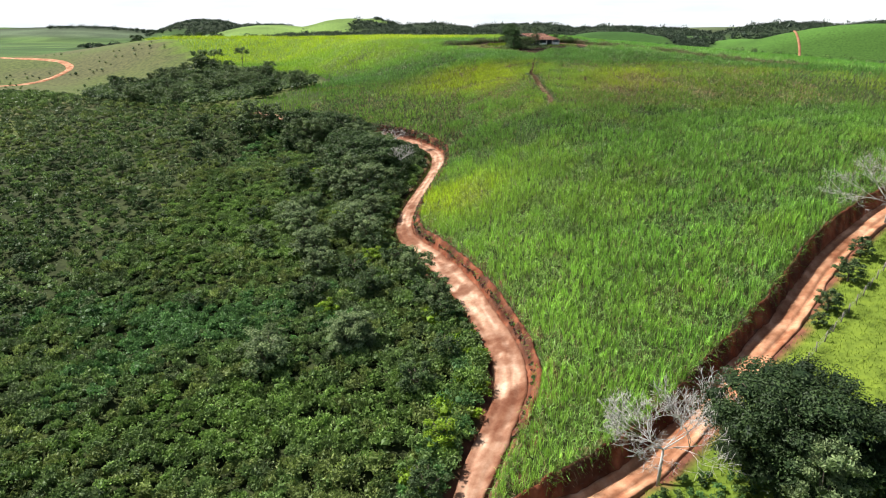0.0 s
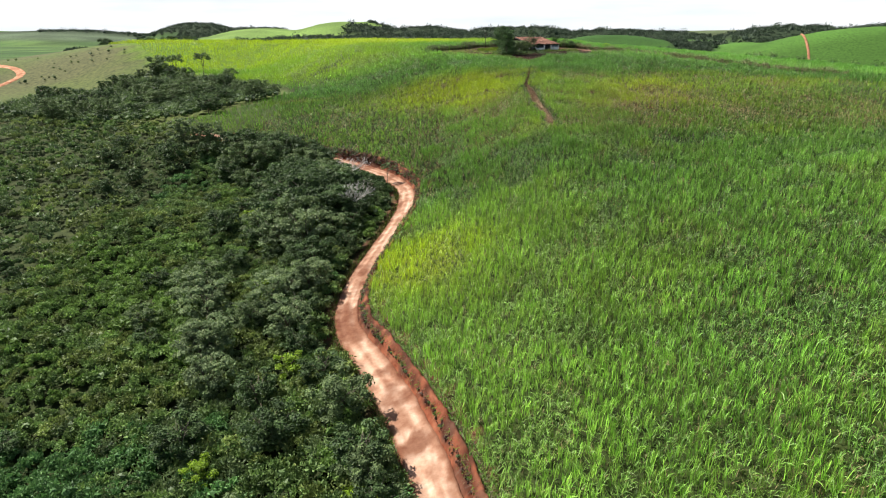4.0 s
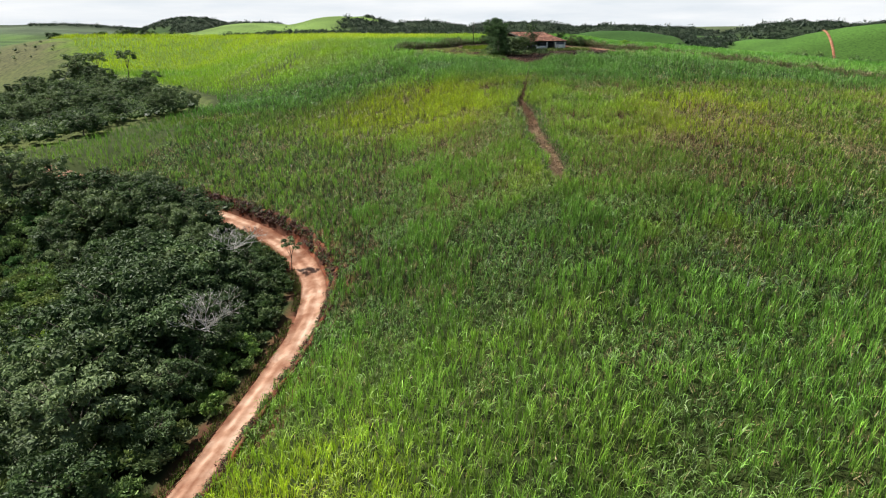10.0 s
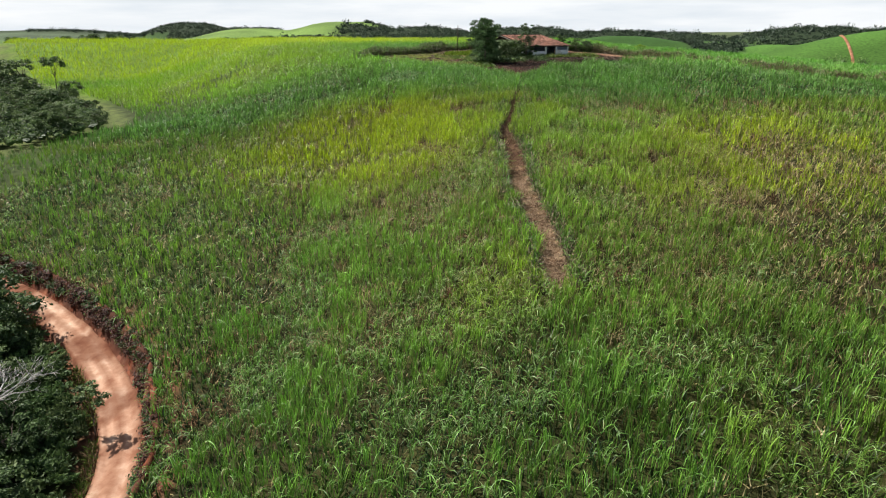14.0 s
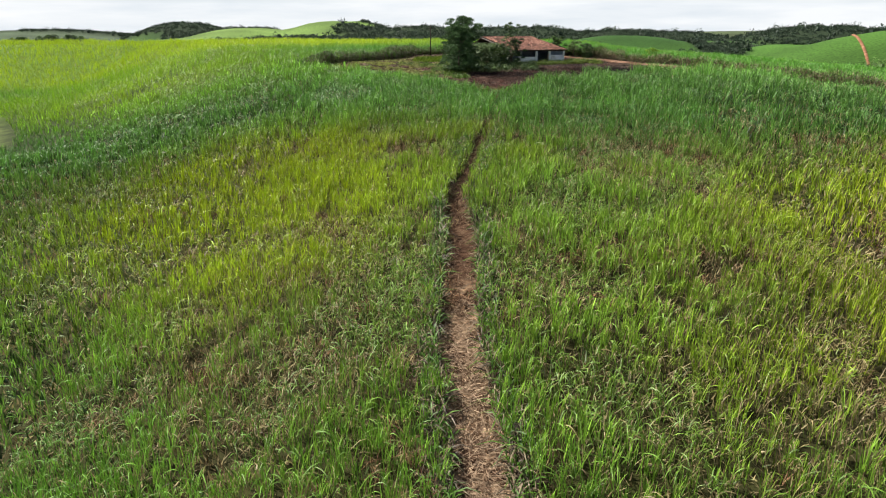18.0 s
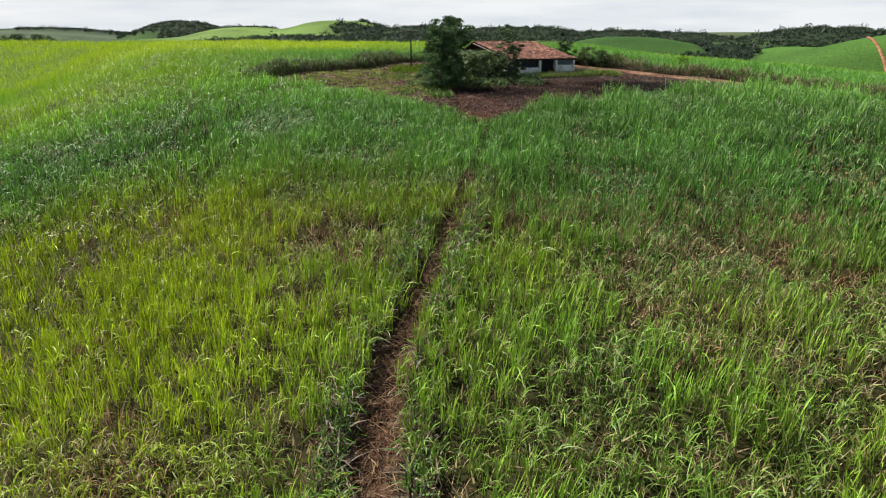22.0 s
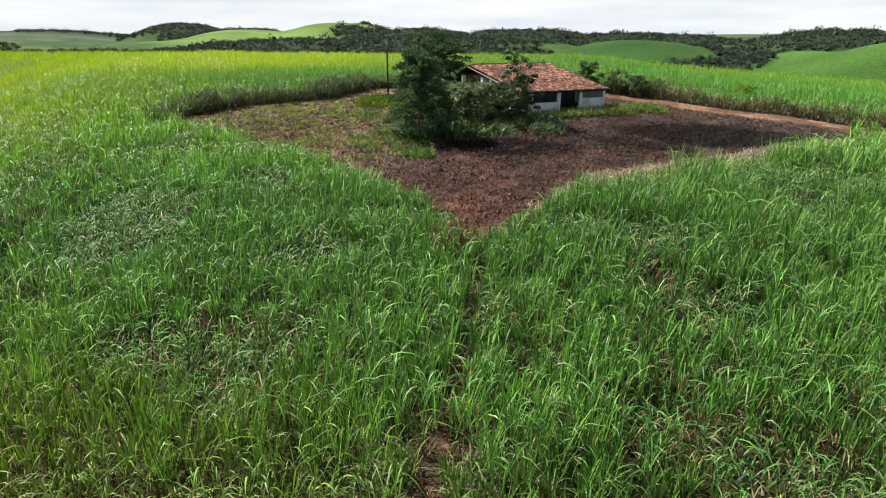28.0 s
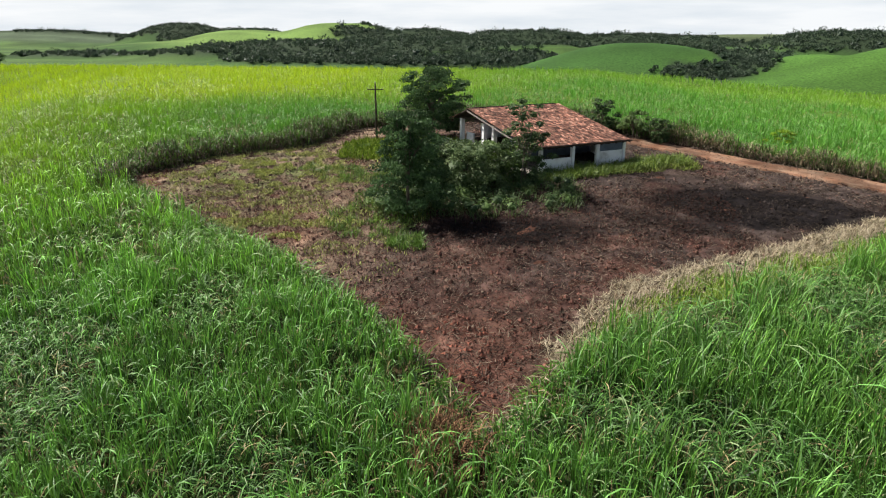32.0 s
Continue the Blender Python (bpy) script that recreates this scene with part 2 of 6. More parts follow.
def smooth_line(pts, n=6):
    """A Catmull-Rom line through the points of the plan."""
    p = [2 * np.array(pts[0], float) - np.array(pts[1], float)] + [np.array(q, float) for q in pts]
    p.append(2 * p[-1] - p[-2])
    out = []
    for k in range(1, len(p) - 2):
        for u in np.arange(n) / n:
            out.append(0.5 * (2 * p[k] + (p[k + 1] - p[k - 1]) * u + (2 * p[k - 1] - 5 * p[k] + 4 * p[k + 1] - p[k + 2]) * u ** 2
                              + (3 * p[k] - p[k - 1] - 3 * p[k + 1] + p[k + 2]) * u ** 3))
    out.append(p[-2])
    return np.array(out)


def to_line(x, y, line):
    """Distance to a line of the plan, positive on its right-hand side, and how far along it."""
    x, y = np.asarray(x, float), np.asarray(y, float)
    best, side, along, run = np.full(x.shape, 1e9), np.ones(x.shape), np.zeros(x.shape), 0.0
    for a, b in zip(line[:-1], line[1:]):
        d = b - a
        L = math.hypot(*d)
        u = np.clip(((x - a[0]) * d[0] + (y - a[1]) * d[1]) / (L * L), 0, 1)
        ex, ey = x - a[0] - u * d[0], y - a[1] - u * d[1]
        q = np.hypot(ex, ey)
        s = np.sign(ex * d[1] - ey * d[0])
        near = q < best - 1e-6
        best, side, along = np.where(near, q, best), np.where(near, s, side), np.where(near, run + u * L, along)
        run += L
    return best * np.where(side == 0, 1, side), along


def inside(x, y, poly):
    x, y = np.asarray(x, float), np.asarray(y, float)
    r = np.zeros(x.shape, bool)
    for (ax, ay), (bx, by) in zip(poly, poly[1:] + poly[:1]):
        r ^= ((ay > y) != (by > y)) & (x < (bx - ax) * (y - ay) / (by - ay + 1e-12) + ax)
    return r


L_ROAD, L_TRACK, L_FOOT, L_FARM = (smooth_line(q) for q in (ROAD, TRACK, FOOTPATH, FARM_ROAD))
FIELD_WEST = [(-420, 640), (-340, 530), (-250, 430), (-170, 345), (-116, 299), (-87, 271), (-77, 252), (-85, 230), (-92, 211), (-110, 203), (-165, 199)]
GROVE = [(-79, 252), (-88, 229), (-94, 210), (-120, 203), (-152, 210), (-178, 262), (-204, 322), (-168, 338), (-122, 297), (-92, 267)]
L_WEST = smooth_line(FIELD_WEST)
L_CLEAR = np.array(CLEARING + CLEARING[:1], float)
L_STRAW = np.array(STRAW_LINE, float)
PROFILE_Y = np.array([-92, 0, 46, 74, 89, 108, 136, 166, 179, 195, 212, 230, 259, 287, 301, 345, 399, 450, 506, 575, 644, 736])
PROFILE_Z = np.array([-46, -42.5, -38.5, -35, -32.5, -28.7, -24.7, -20.7, -18, -15.3, -13, -11.5, -9.9, -7.8, -6.8, -5.8, -5.1, -6.4, -10.5, -23, -36, -44])
# far hills: x, y, top, half-widths across and along, turn (degrees)
RIDGES = [
    (-1950, 2650, 5, 560, 300, 0), (-1550, 2900, 3, 520, 260, 0), (-1250, 2540, 29, 190, 220, 0), (-1050, 2640, 12, 260, 200, 0), (-2900, 3300, 16, 900, 400, 0),
    (-767, 1990, 14, 210, 230, 0), (-537, 2070, 33, 200, 230, 0), (-850, 1850, -14, 300, 220, 0), (-420, 1480, -17, 260, 130, 0), (-180, 1560, -13, 300, 140, 0),
    (-270, 1930, 7, 190, 160, 0), (0, 1960, 5, 260, 160, 0), (250, 1930, -4, 290, 160, 0), (352, 1800, -9, 190, 130, 0), (760, 2560, 5, 520, 260, 0)]
HILLS = RIDGES + [
    (660, 1710, 3, 210, 160, 0), (980, 1750, 9, 300, 200, 0), (136, 1030, -4, 132, 118, 0), (425, 862, 5, 180, 112, 0), (300, 938, -13, 90, 75, 0), (720, 900, 16, 260, 200, 0),
    (330, 1380, -14, 160, 110, 0), (60, 1420, -18, 200, 120, 0)]


# woodland: x, y, half-widths across and along
WOODS = [(-1900, 2640, 480, 60), (-1200, 2560, 300, 240), (-420, 1440, 300, 110), (-150, 1530, 330, 120), (-260, 1900, 230, 170), (0, 1930, 330, 170),
         (250, 1900, 300, 150), (352, 1790, 200, 130), (660, 1680, 230, 160), (980, 1720, 320, 180), (185, 905, 60, 20), (236, 1010, 30, 80), (300, 1270, 130, 60),
         (-45, 1030, 55, 30), (262, 672, 70, 24), (340, 690, 70, 30), (560, 880, 110, 50), (215, 925, 40, 26), (-640, 1700, 120, 40), (-420, 2120, 60, 60), (-900, 1500, 160, 60), (-150, 1300, 215, 85), (-340, 1340, 200, 100)]


def wooded(x, y):
    """Where the far hills carry woodland, 0 to 1."""
    w = np.full(np.shape(x), -1.0)
    for cx, cy, a, b in WOODS:
        w = np.maximum(w, 1 - np.hypot((x - cx) / a, (y - cy) / b))
    return step(0.0, 0.12, w + (vnoise(x, y, 110, 71) - 0.5) * (0.12 + 0.33 * step(1200, 1400, y)))


def far_hills(x, y):
    z = np.full(np.shape(x), -44.0)
    for hx, hy, top, a, b, turn in HILLS:
        c, s = math.cos(radians(turn)), math.sin(radians(turn))
        u, w = ((x - hx) * c + (y - hy) * s) / a, ((y - hy) * c - (x - hx) * s) / b
        z = np.maximum(z, -44 + (top + 44) * np.exp(-(u * u + w * w) ** 1.25))
    return z


def height(x, y, cut=True):
    """The lie of the land."""
    x, y = np.asarray(x, float), np.asarray(y, float)
    d_west = to_line(x, y, L_WEST)[0]
    ye = y - 0.85 * step(70, 200, -x) * step(5, 80, d_west) * np.clip(y - 330, 0, 260)
    z = sum(np.interp(ye + o, PROFILE_Y, PROFILE_Z) for o in (-12, -6, 0, 6, 12)) / 5
    l = np.clip(9 - x, 0, 230)
    ll = l * l / (l + 9)
    west = np.clip(-x - 10, 0, 120) * 1.2
    z = z - 0.27 * (1 - step(190 + west, 265 + west, y)) * 46 * (1 - np.exp(-ll / 46))
    r = np.maximum(x - 14, 0)
    z = z + 0.19 * r * (1 - step(120, 190, y)) * np.exp(-r / 120)
    r = np.maximum(x - 12, 0)
    z = z - 0.0016 * r * r / (1 + r / 60) * step(170, 300, y)
    z = z - 2.2 * step(20, 52, x) * step(315, 365, y) * (1 - step(425, 475, y))
    z = z - 11 * step(-4, 55, d_west) * step(235, 300, y) * (x < -60)
    z = z + 6 * step(70, 200, -x) * (1 - step(150, 260, y))
    far = far_hills(x, y)
    z = np.maximum(z, -44)
    z = np.where(y > 420, np.maximum(z, far), z)
    dist = np.maximum(np.abs(x) - 330, 0)
    z = z + (far - z) * step(0, 250, dist) * step(380, 500, y + dist)
    z = z + (vnoise(x, y, 18, 5) - 0.5) * 0.9
    if cut:
        d, s = to_line(x, y, L_ROAD)
        drop = 1.5 + 2.6 * step(70, 120, s) + 0.4 * step(115, 150, s)
        fade = 1 - step(195, 225, s)
        shelf = 0.22 * (1 - step(1.5, 2.7, d)) + 0.78 * (1 - step(2.0, 30.0, d)) ** 1.5
        z = z - drop * fade * shelf * (1 - step(25, 60, -d))
        d, s = to_line(x, y, L_TRACK)
        z = z - 2.2 * step(2, 14, s) * (1 - step(70, 110, s)) * step(-2.9, -1.7, d) * (1 - step(14, 40, d))
    return z



# ---------------------------------------------------------------- zones of the plan
def road_half(s):
    """Half-width of the dirt road, by the way along it."""
    return 1.68 + 0.45 * step(24, 44, s) * (1 - step(70, 110, s))


def in_field(x, y, margin=0.0):
    d_road, s_road = to_line(x, y, L_ROAD)
    d_track, _ = to_line(x, y, L_TRACK)
    d_farm, _ = to_line(x, y, L_FARM)
    d_clear, _ = to_line(x, y, L_CLEAR)
    wob = (vnoise(x, y, 5, 11) - 0.5) * 1.6
    ok = (d_road > 1.35 - 0.35 * step(100, 125, s_road) - 1.0 * (1 - step(26, 44, s_road)) + road_half(s_road) + 0.3 * step(38, 55, s_road) * (1 - step(75, 115, s_road)) + margin + wob * 0.5) & (d_track < -2.5 - margin - wob * 0.3)
    ok &= ~inside(x, y, CLEARING) & (np.abs(d_clear) > 0.3 + margin + np.maximum(wob, -0.2))
    ok &= np.abs(d_farm) > 3.0 + margin
    d_west, _ = to_line(x, y, L_WEST)
    ok &= np.where(y > 190, d_west < -1.0 - margin, True)
    ok &= (y < 480 + 220 * step(40, 120, -x)) & (x < 300)
    return ok


def foot_width(s):
    """Half-width of the bare footpath, by the way along it."""
    return np.interp(s, [-0.5, 1, 4, 14, 24, 31, 37, 44, 60], [0.15, 0.8, 1.65, 1.60, 1.45, 1.30, 0.95, 0.48, 0.25])


# ---------------------------------------------------------------- ground
def graded(lo, hi, fine, out_lo, out_hi, grow=1.09, limit=45.0):
    mid = list(np.arange(lo, hi + 0.01, fine))
    a, s = [mid[0]], fine
    while a[-1] > out_lo:
        s = min(s * grow, limit)
        a.append(a[-1] - s)
    b, s = [mid[-1]], fine
    while b[-1] < out_hi:
        s = min(s * grow, limit)
        b.append(b[-1] + s)
    return np.array(a[:0:-1] + mid + b[1:])


def grid_tris(nx, ny):
    i, j = np.meshgrid(np.arange(nx - 1), np.arange(ny - 1), indexing="ij")
    a = (i * ny + j).ravel()
    return np.concatenate([np.stack([a, a + ny, a + ny + 1], 1), np.stack([a, a + ny + 1, a + 1], 1)])


def lerp(a, b, f):
    f = np.asarray(f)[..., None]
    return np.asarray(a) * (1 - f) + np.asarray(b) * f


def build_ground():
    gx = graded(-84, 90, 1.6, -4400, 4400, 1.1, 34.0)
    gy = graded(32, 330, 1.6, -500, 4500, 1.1, 30.0)
    X, Y = np.meshgrid(gx, gy, indexing="ij")
    x, y = X.ravel(), Y.ravel()
    z = height(x, y)
    d_road, s_road = to_line(x, y, L_ROAD)
    d_track, s_track = to_line(x, y, L_TRACK)
    d_foot, s_foot = to_line(x, y, L_FOOT)
    d_farm, _ = to_line(x, y, L_FARM)
    # colours by cover
    n1, n2 = vnoise(x, y, 30, 1), vnoise(x, y, 140, 2)
    col = lerp((0.040, 0.075, 0.014), (0.10, 0.13, 0.03), 0.6 * n1 + 0.4 * vnoise(x, y, 7, 73))
    far = step(400, 520, y)
    crop = lerp((0.036, 0.078, 0.018), (0.060, 0.108, 0.026), step(0.35, 0.65, n2))
    for cx, cy, a, b, tone_ in ((-650, 1990, 480, 330, (0.125, 0.20, 0.050)), (131, 1040, 190, 150, (0.034, 0.082, 0.018)), (450, 880, 330, 190, (0.050, 0.112, 0.020)),
                                (760, 2560, 700, 330, (0.075, 0.098, 0.048)), (-1900, 2750, 900, 420, (0.062, 0.090, 0.050))):
        crop = lerp(crop, tone_, 1 - step(0.75, 1.05, np.hypot((x - cx) / a, (y - cy) / b)))
    crop = crop * (0.72 + 0.56 * vnoise(x, y, 55, 74)[:, None]) * (0.85 + 0.3 * step(0.4, 0.6, vnoise(x * 0.25, y, 40, 75))[:, None])
    col = col * (1 - far[:, None]) + crop * far[:, None]
    wd = wooded(x, y) * step(480, 560, y)
    # woodland ground painted dark as shade, so the crowns look lit above it
    col = col * (1 - wd[:, None]) + np.array((0.024, 0.038, 0.019)) * wd[:, None]
    col = lerp(col, (0.085, 0.085, 0.040), (0.35 + 0.5 * step(0.45, 0.65, vnoise(x, y, 34, 72))) * (x < -60) * (y < 520))
    field = in_field(x, y, -1.5)
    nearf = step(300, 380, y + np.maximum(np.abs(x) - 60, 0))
    # field soil, darkened under the near cane as shade in its gaps
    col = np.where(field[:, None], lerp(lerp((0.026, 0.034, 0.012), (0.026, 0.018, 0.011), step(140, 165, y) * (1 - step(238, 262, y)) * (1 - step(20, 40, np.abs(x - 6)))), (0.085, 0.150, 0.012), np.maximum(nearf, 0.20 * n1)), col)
    bush = (d_road < 0) & (x > -140) & (y < 215)
    # ground under the scrub, its shade put into the dark colour
    col = np.where(bush[:, None], lerp((0.020, 0.028, 0.010), (0.042, 0.055, 0.018), n1), col)
    pasture = (d_track > 2.4) & (y < 140) & (x > 0)
    col = np.where(pasture[:, None], lerp((0.080, 0.128, 0.016), (0.128, 0.178, 0.025), n1), col)
    bank = ((d_road > -2.6) & (d_road < 4.2) & (s_road < 215)) | ((d_track > -3.2) & (d_track < 2.6) & (d_road > 3))
    col = np.where(bank[:, None], lerp((0.075, 0.032, 0.022), (0.20, 0.082, 0.05), vnoise(x, y, 3, 8)), col)
    clear = inside(x, y, CLEARING)
    col = np.where(clear[:, None], lerp((0.07, 0.035, 0.024), (0.12, 0.055, 0.037), n1), col)
    path = np.abs(d_foot) < foot_width(s_foot) + 0.5
    col = np.where((path & field)[:, None], lerp((0.05, 0.03, 0.02), (0.11, 0.07, 0.045), vnoise(x, y, 2, 9)), col)
    # the closed canopy of the far woods
    z = z + wd * (3.0 * step(700, 1000, y) + 5.0 * step(1150, 1400, y))
    # roads sit in shallow beds
    z = z - 0.55 * ((d_road > -0.6 - road_half(s_road)) & (d_road < 1.1 + road_half(s_road))) - 0.5 * ((d_track > -2.9) & (d_track < 1.9)) - 0.12 * (np.abs(d_farm) < 2.6) - 0.10 * (clear & (np.abs(to_line(x, y, L_CLEAR)[0]) > 2.2))
    z = z - 0.10 * (np.abs(d_foot) < foot_width(s_foot))
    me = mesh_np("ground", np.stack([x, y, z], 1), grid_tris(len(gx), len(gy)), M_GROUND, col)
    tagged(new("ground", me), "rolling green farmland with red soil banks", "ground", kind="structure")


def ribbon(name, line, half, mat, label, lift=0.0, across=13, ruts=0.09, tint=None, seed=3, category="road", drop_edge=0.75, rag=0.28):
    """A strip of worn earth that follows a line of the plan, with ruts, a crown and ragged edges."""
    line = smooth_line([tuple(p) for p in line[::3]], 9)
    seg = np.hypot(*np.diff(line, axis=0).T)
    s = np.concatenate([[0], np.cumsum(seg)])
    n = max(12, int(s[-1] / 0.5))
    q = np.linspace(0, s[-1], n)
    px_, py_ = np.interp(q, s, line[:, 0]), np.interp(q, s, line[:, 1])
    tx, ty = np.gradient(px_), np.gradient(py_)
    L = np.hypot(tx, ty)
    nx, ny = ty / L, -tx / L
    u = np.linspace(-1, 1, across)
    hw = (half(q) if callable(half) else half) * np.ones(n)
    ragged = 1 - rag / 2 + rag * vnoise(q, q * 0, 2.5, seed)
    U = u[None, :] * (hw * ragged)[:, None]
    x = px_[:, None] + nx[:, None] * U
    y = py_[:, None] + ny[:, None] * U
    z = height(x, y) + lift
    z = z - ruts * np.exp(-((np.abs(u[None, :]) - 0.45) / 0.14) ** 2) * (0.5 + vnoise(x, y, 4, seed + 1))
    z = z + (vnoise(x, y, 0.9, seed + 2) - 0.5) * 0.10
    z[:, 0] -= drop_edge
    z[:, -1] -= drop_edge
    col = np.ones((n, across, 3)) if tint is None else tint(x, y, np.broadcast_to(u, x.shape), np.broadcast_to(q[:, None], x.shape))
    me = mesh_np(name, np.stack([x, y, z], -1).reshape(-1, 3), grid_tris(n, across), mat, col.reshape(-1, 3))
    return tagged(new(name, me), label, category, kind="structure")


def road_tint(x, y, u, q):
    streak = vnoise(q, u * 9, 6.0, 19)
    pale = np.clip(np.exp(-((np.abs(u) - 0.34) / 0.20) ** 2) * step(0.20, 0.6, streak) + 0.7 * step(0.58, 0.72, vnoise(q, u * 6, 4, 18)) * (np.abs(u) < 0.75), 0, 1)
    mud = np.maximum(step(0.54, 0.66, vnoise(x, y, 4, 22)), 0.9 * np.exp(-((np.abs(u) - 0.50) / 0.10) ** 2) * step(0.4, 0.6, vnoise(x, y, 7, 23)))
    mud = np.maximum(mud, 1.3 * np.exp(-(((x + 1.2) / 3.2) ** 2 + ((y - 72) / 3.6) ** 2)) * step(0.35, 0.55, vnoise(x, y, 1.6, 20)))
    c = lerp((0.74, 0.71, 0.69), (1.28, 1.48, 1.58), pale)
    edge = step(0.62, 0.95, np.abs(u)) * (0.4 + 0.6 * vnoise(x, y, 2, 24))
    return lerp(lerp(c, (0.38, 0.26, 0.21), np.clip(mud, 0, 1) * 0.8), (0.42, 0.29, 0.24), edge * 0.8)


def track_tint(x, y, u, q):
    return lerp((0.92, 0.78, 0.66), (1.35, 1.25, 1.12), step(0.4, 0.7, vnoise(x, y, 3, 25)))


def spot(x, y, px_, py_, a, b, power=1.0):
    return np.exp(-(((x - px_) / a) ** 2 + ((y - py_) / b) ** 2) ** power)


def charred_dark(x, y):
    """How dark the soil of the yard is, 0 to 1: burnt black in the east, dark patches elsewhere."""
    c = np.maximum.reduce([1.25 * spot(x, y, 27, 288.5, 9.5, 5.5, 2), 1.0 * spot(x, y, 5, 279.5, 7, 3.6, 2), 0.55 * spot(x, y, 15, 297, 5, 3), 0.7 * spot(x, y, 18, 283, 7, 3.5),
                           0.6 * spot(x, y, 9, 286, 6, 3)]) * (0.6 + 1.1 * vnoise(x, y, 2.6, 37))
    return np.clip(c + 0.35 * step(0.52, 0.7, vnoise(x, y, 6, 33)) * step(0, 10, x), 0, 1)


def red_earth(x, y):
    """Where fresh red earth shows in the yard, 0 to 1."""
    r = np.maximum.reduce([1.2 * spot(x, y, 4, 261, 9, 8), 0.8 * spot(x, y, 13.1, 273.5, 2.2, 1.8), 0.8 * spot(x, y, 18.4, 287.9, 2.6, 1.4), 0.8 * spot(x, y, -12, 277, 3, 2),
                           0.8 * spot(x, y, -12.5, 299, 2.4, 5), 0.5 * step(0.55, 0.7, vnoise(x, y, 6, 36))])
    return np.clip(r * (0.55 + 0.9 * vnoise(x, y, 1.6, 77)), 0, 1)


def build_clearing():
    gx, gy = np.arange(-36, 45, 0.38), np.arange(255, 329, 0.38)
    X, Y = np.meshgrid(gx, gy, indexing="ij")
    x, y = X.ravel(), Y.ravel()
    keep = inside(x, y, CLEARING) | (np.abs(to_line(x, y, L_CLEAR)[0]) < 0.9)
    d = np.abs(to_line(x, y, L_CLEAR)[0])
    z = height(x, y) + 0.02 + (vnoise(x, y, 0.7, 31) - 0.5) * 0.42 + (vnoise(x, y, 2.6, 32) - 0.5) * 0.25
    z = z - 0.25 * (1 - step(0.0, 1.0, d)) * (~inside(x, y, CLEARING))
    char_dark, red = charred_dark(x, y), red_earth(x, y)
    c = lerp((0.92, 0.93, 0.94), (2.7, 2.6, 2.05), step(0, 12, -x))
    c = lerp(c, (1.50, 0.90, 0.74), red)
    burnt = char_dark
    c = lerp(c, (0.17, 0.19, 0.22), burnt)
    c = c * (0.35 + 1.3 * vnoise(x, y, 0.9, 38, 2))[:, None]
    pale = step(0.5, 0.72, vnoise(x, y, 5, 34)) * 0.6
    edge = step(-0.6, 1.0, to_line(x, y, L_STRAW)[0] + 2 * (vnoise(x, y, 2.5, 29) - 0.5)) * step(256, 260, y) * (x > 5)
    grass = step(0.40, 0.62, vnoise(x, y, 2.2, 35)) * np.exp(-(((x + 20) / 9) ** 2 + ((y - 293) / 9) ** 2))
    c = lerp(c, (1.9, 1.75, 1.55), pale * 0.5 * (1 - np.clip(burnt, 0, 1)))
    c = lerp(c, (2.9, 3.4, 3.0), np.clip(edge, 0, 1) * 0.45)
    c = lerp(c, (1.9, 3.9, 1.2), np.clip(grass, 0, 1) * 0.7)
    tr = grid_tris(len(gx), len(gy))
    tr = tr[keep[tr].all(1)]
    used, inv = np.unique(tr, return_inverse=True)
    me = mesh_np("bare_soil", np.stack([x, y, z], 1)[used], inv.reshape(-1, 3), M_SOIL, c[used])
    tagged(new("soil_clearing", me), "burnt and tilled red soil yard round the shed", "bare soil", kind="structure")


# ---------------------------------------------------------------- sugar cane
def blade_mesh(name, base, az, length, elev, droop, width, col, segs=3, mat=None):
    """Curved tapering leaves, each of a few triangles."""
    n = len(az)
    u = np.linspace(0, 1, segs + 1)[None, :]
    r = length[:, None] * (np.cos(elev)[:, None] * u + 0.35 * droop[:, None] * u ** 2)
    z = length[:, None] * (np.sin(elev)[:, None] * u - droop[:, None] * u ** 2.2)
    ca, sa = np.cos(az)[:, None], np.sin(az)[:, None]
    cx, cy, cz = base[:, :1] + ca * r, base[:, 1:2] + sa * r, base[:, 2:3] + z
    w = width[:, None] * np.array({4: [0.6, 0.95, 1.0, 0.75, 0.0], 3: [0.75, 1.0, 0.8, 0.0], 2: [0.85, 0.9, 0.0], 1: [1.0, 0.0]}[segs])[None, :] * 0.5
    tw = np.random.uniform(-0.7, 0.7, n)[:, None]
    wx, wy, wz = -sa * w * np.cos(tw), ca * w * np.cos(tw), w * np.sin(tw)
    L = np.stack([cx + wx, cy + wy, cz + wz], -1)[:, :-1]
    R = np.stack([cx - wx, cy - wy, cz - wz], -1)[:, :-1]
    T = np.stack([cx, cy, cz], -1)[:, -1:]
    k = 2 * segs + 1
    v = np.concatenate([L, R, T], 1).reshape(-1, 3)
    tri = []
    for i in range(segs - 1):
        tri += [(i, segs + i, segs + i + 1), (i, segs + i + 1, i + 1)]
    tri.append((segs - 1, 2 * segs - 1, 2 * segs))
    tris = (np.arange(n)[:, None, None] * k + np.array(tri)[None]).reshape(-1, 3)
    return mesh_np(name, v, tris, mat or M_CANE, np.repeat(col, k, axis=0))


YELLOW = [(-13, 122, 8.5), (33, 203, 15), (-10, 219, 13), (-28, 226, 14), (-9, 203, 8), (-22, 211, 9)]
DRY = [(-22, 200, 9), (24, 190, 10), (16, 176, 7), (-10, 196, 8), (36, 200, 9), (-14, 188, 7), (60, 110, 5)]


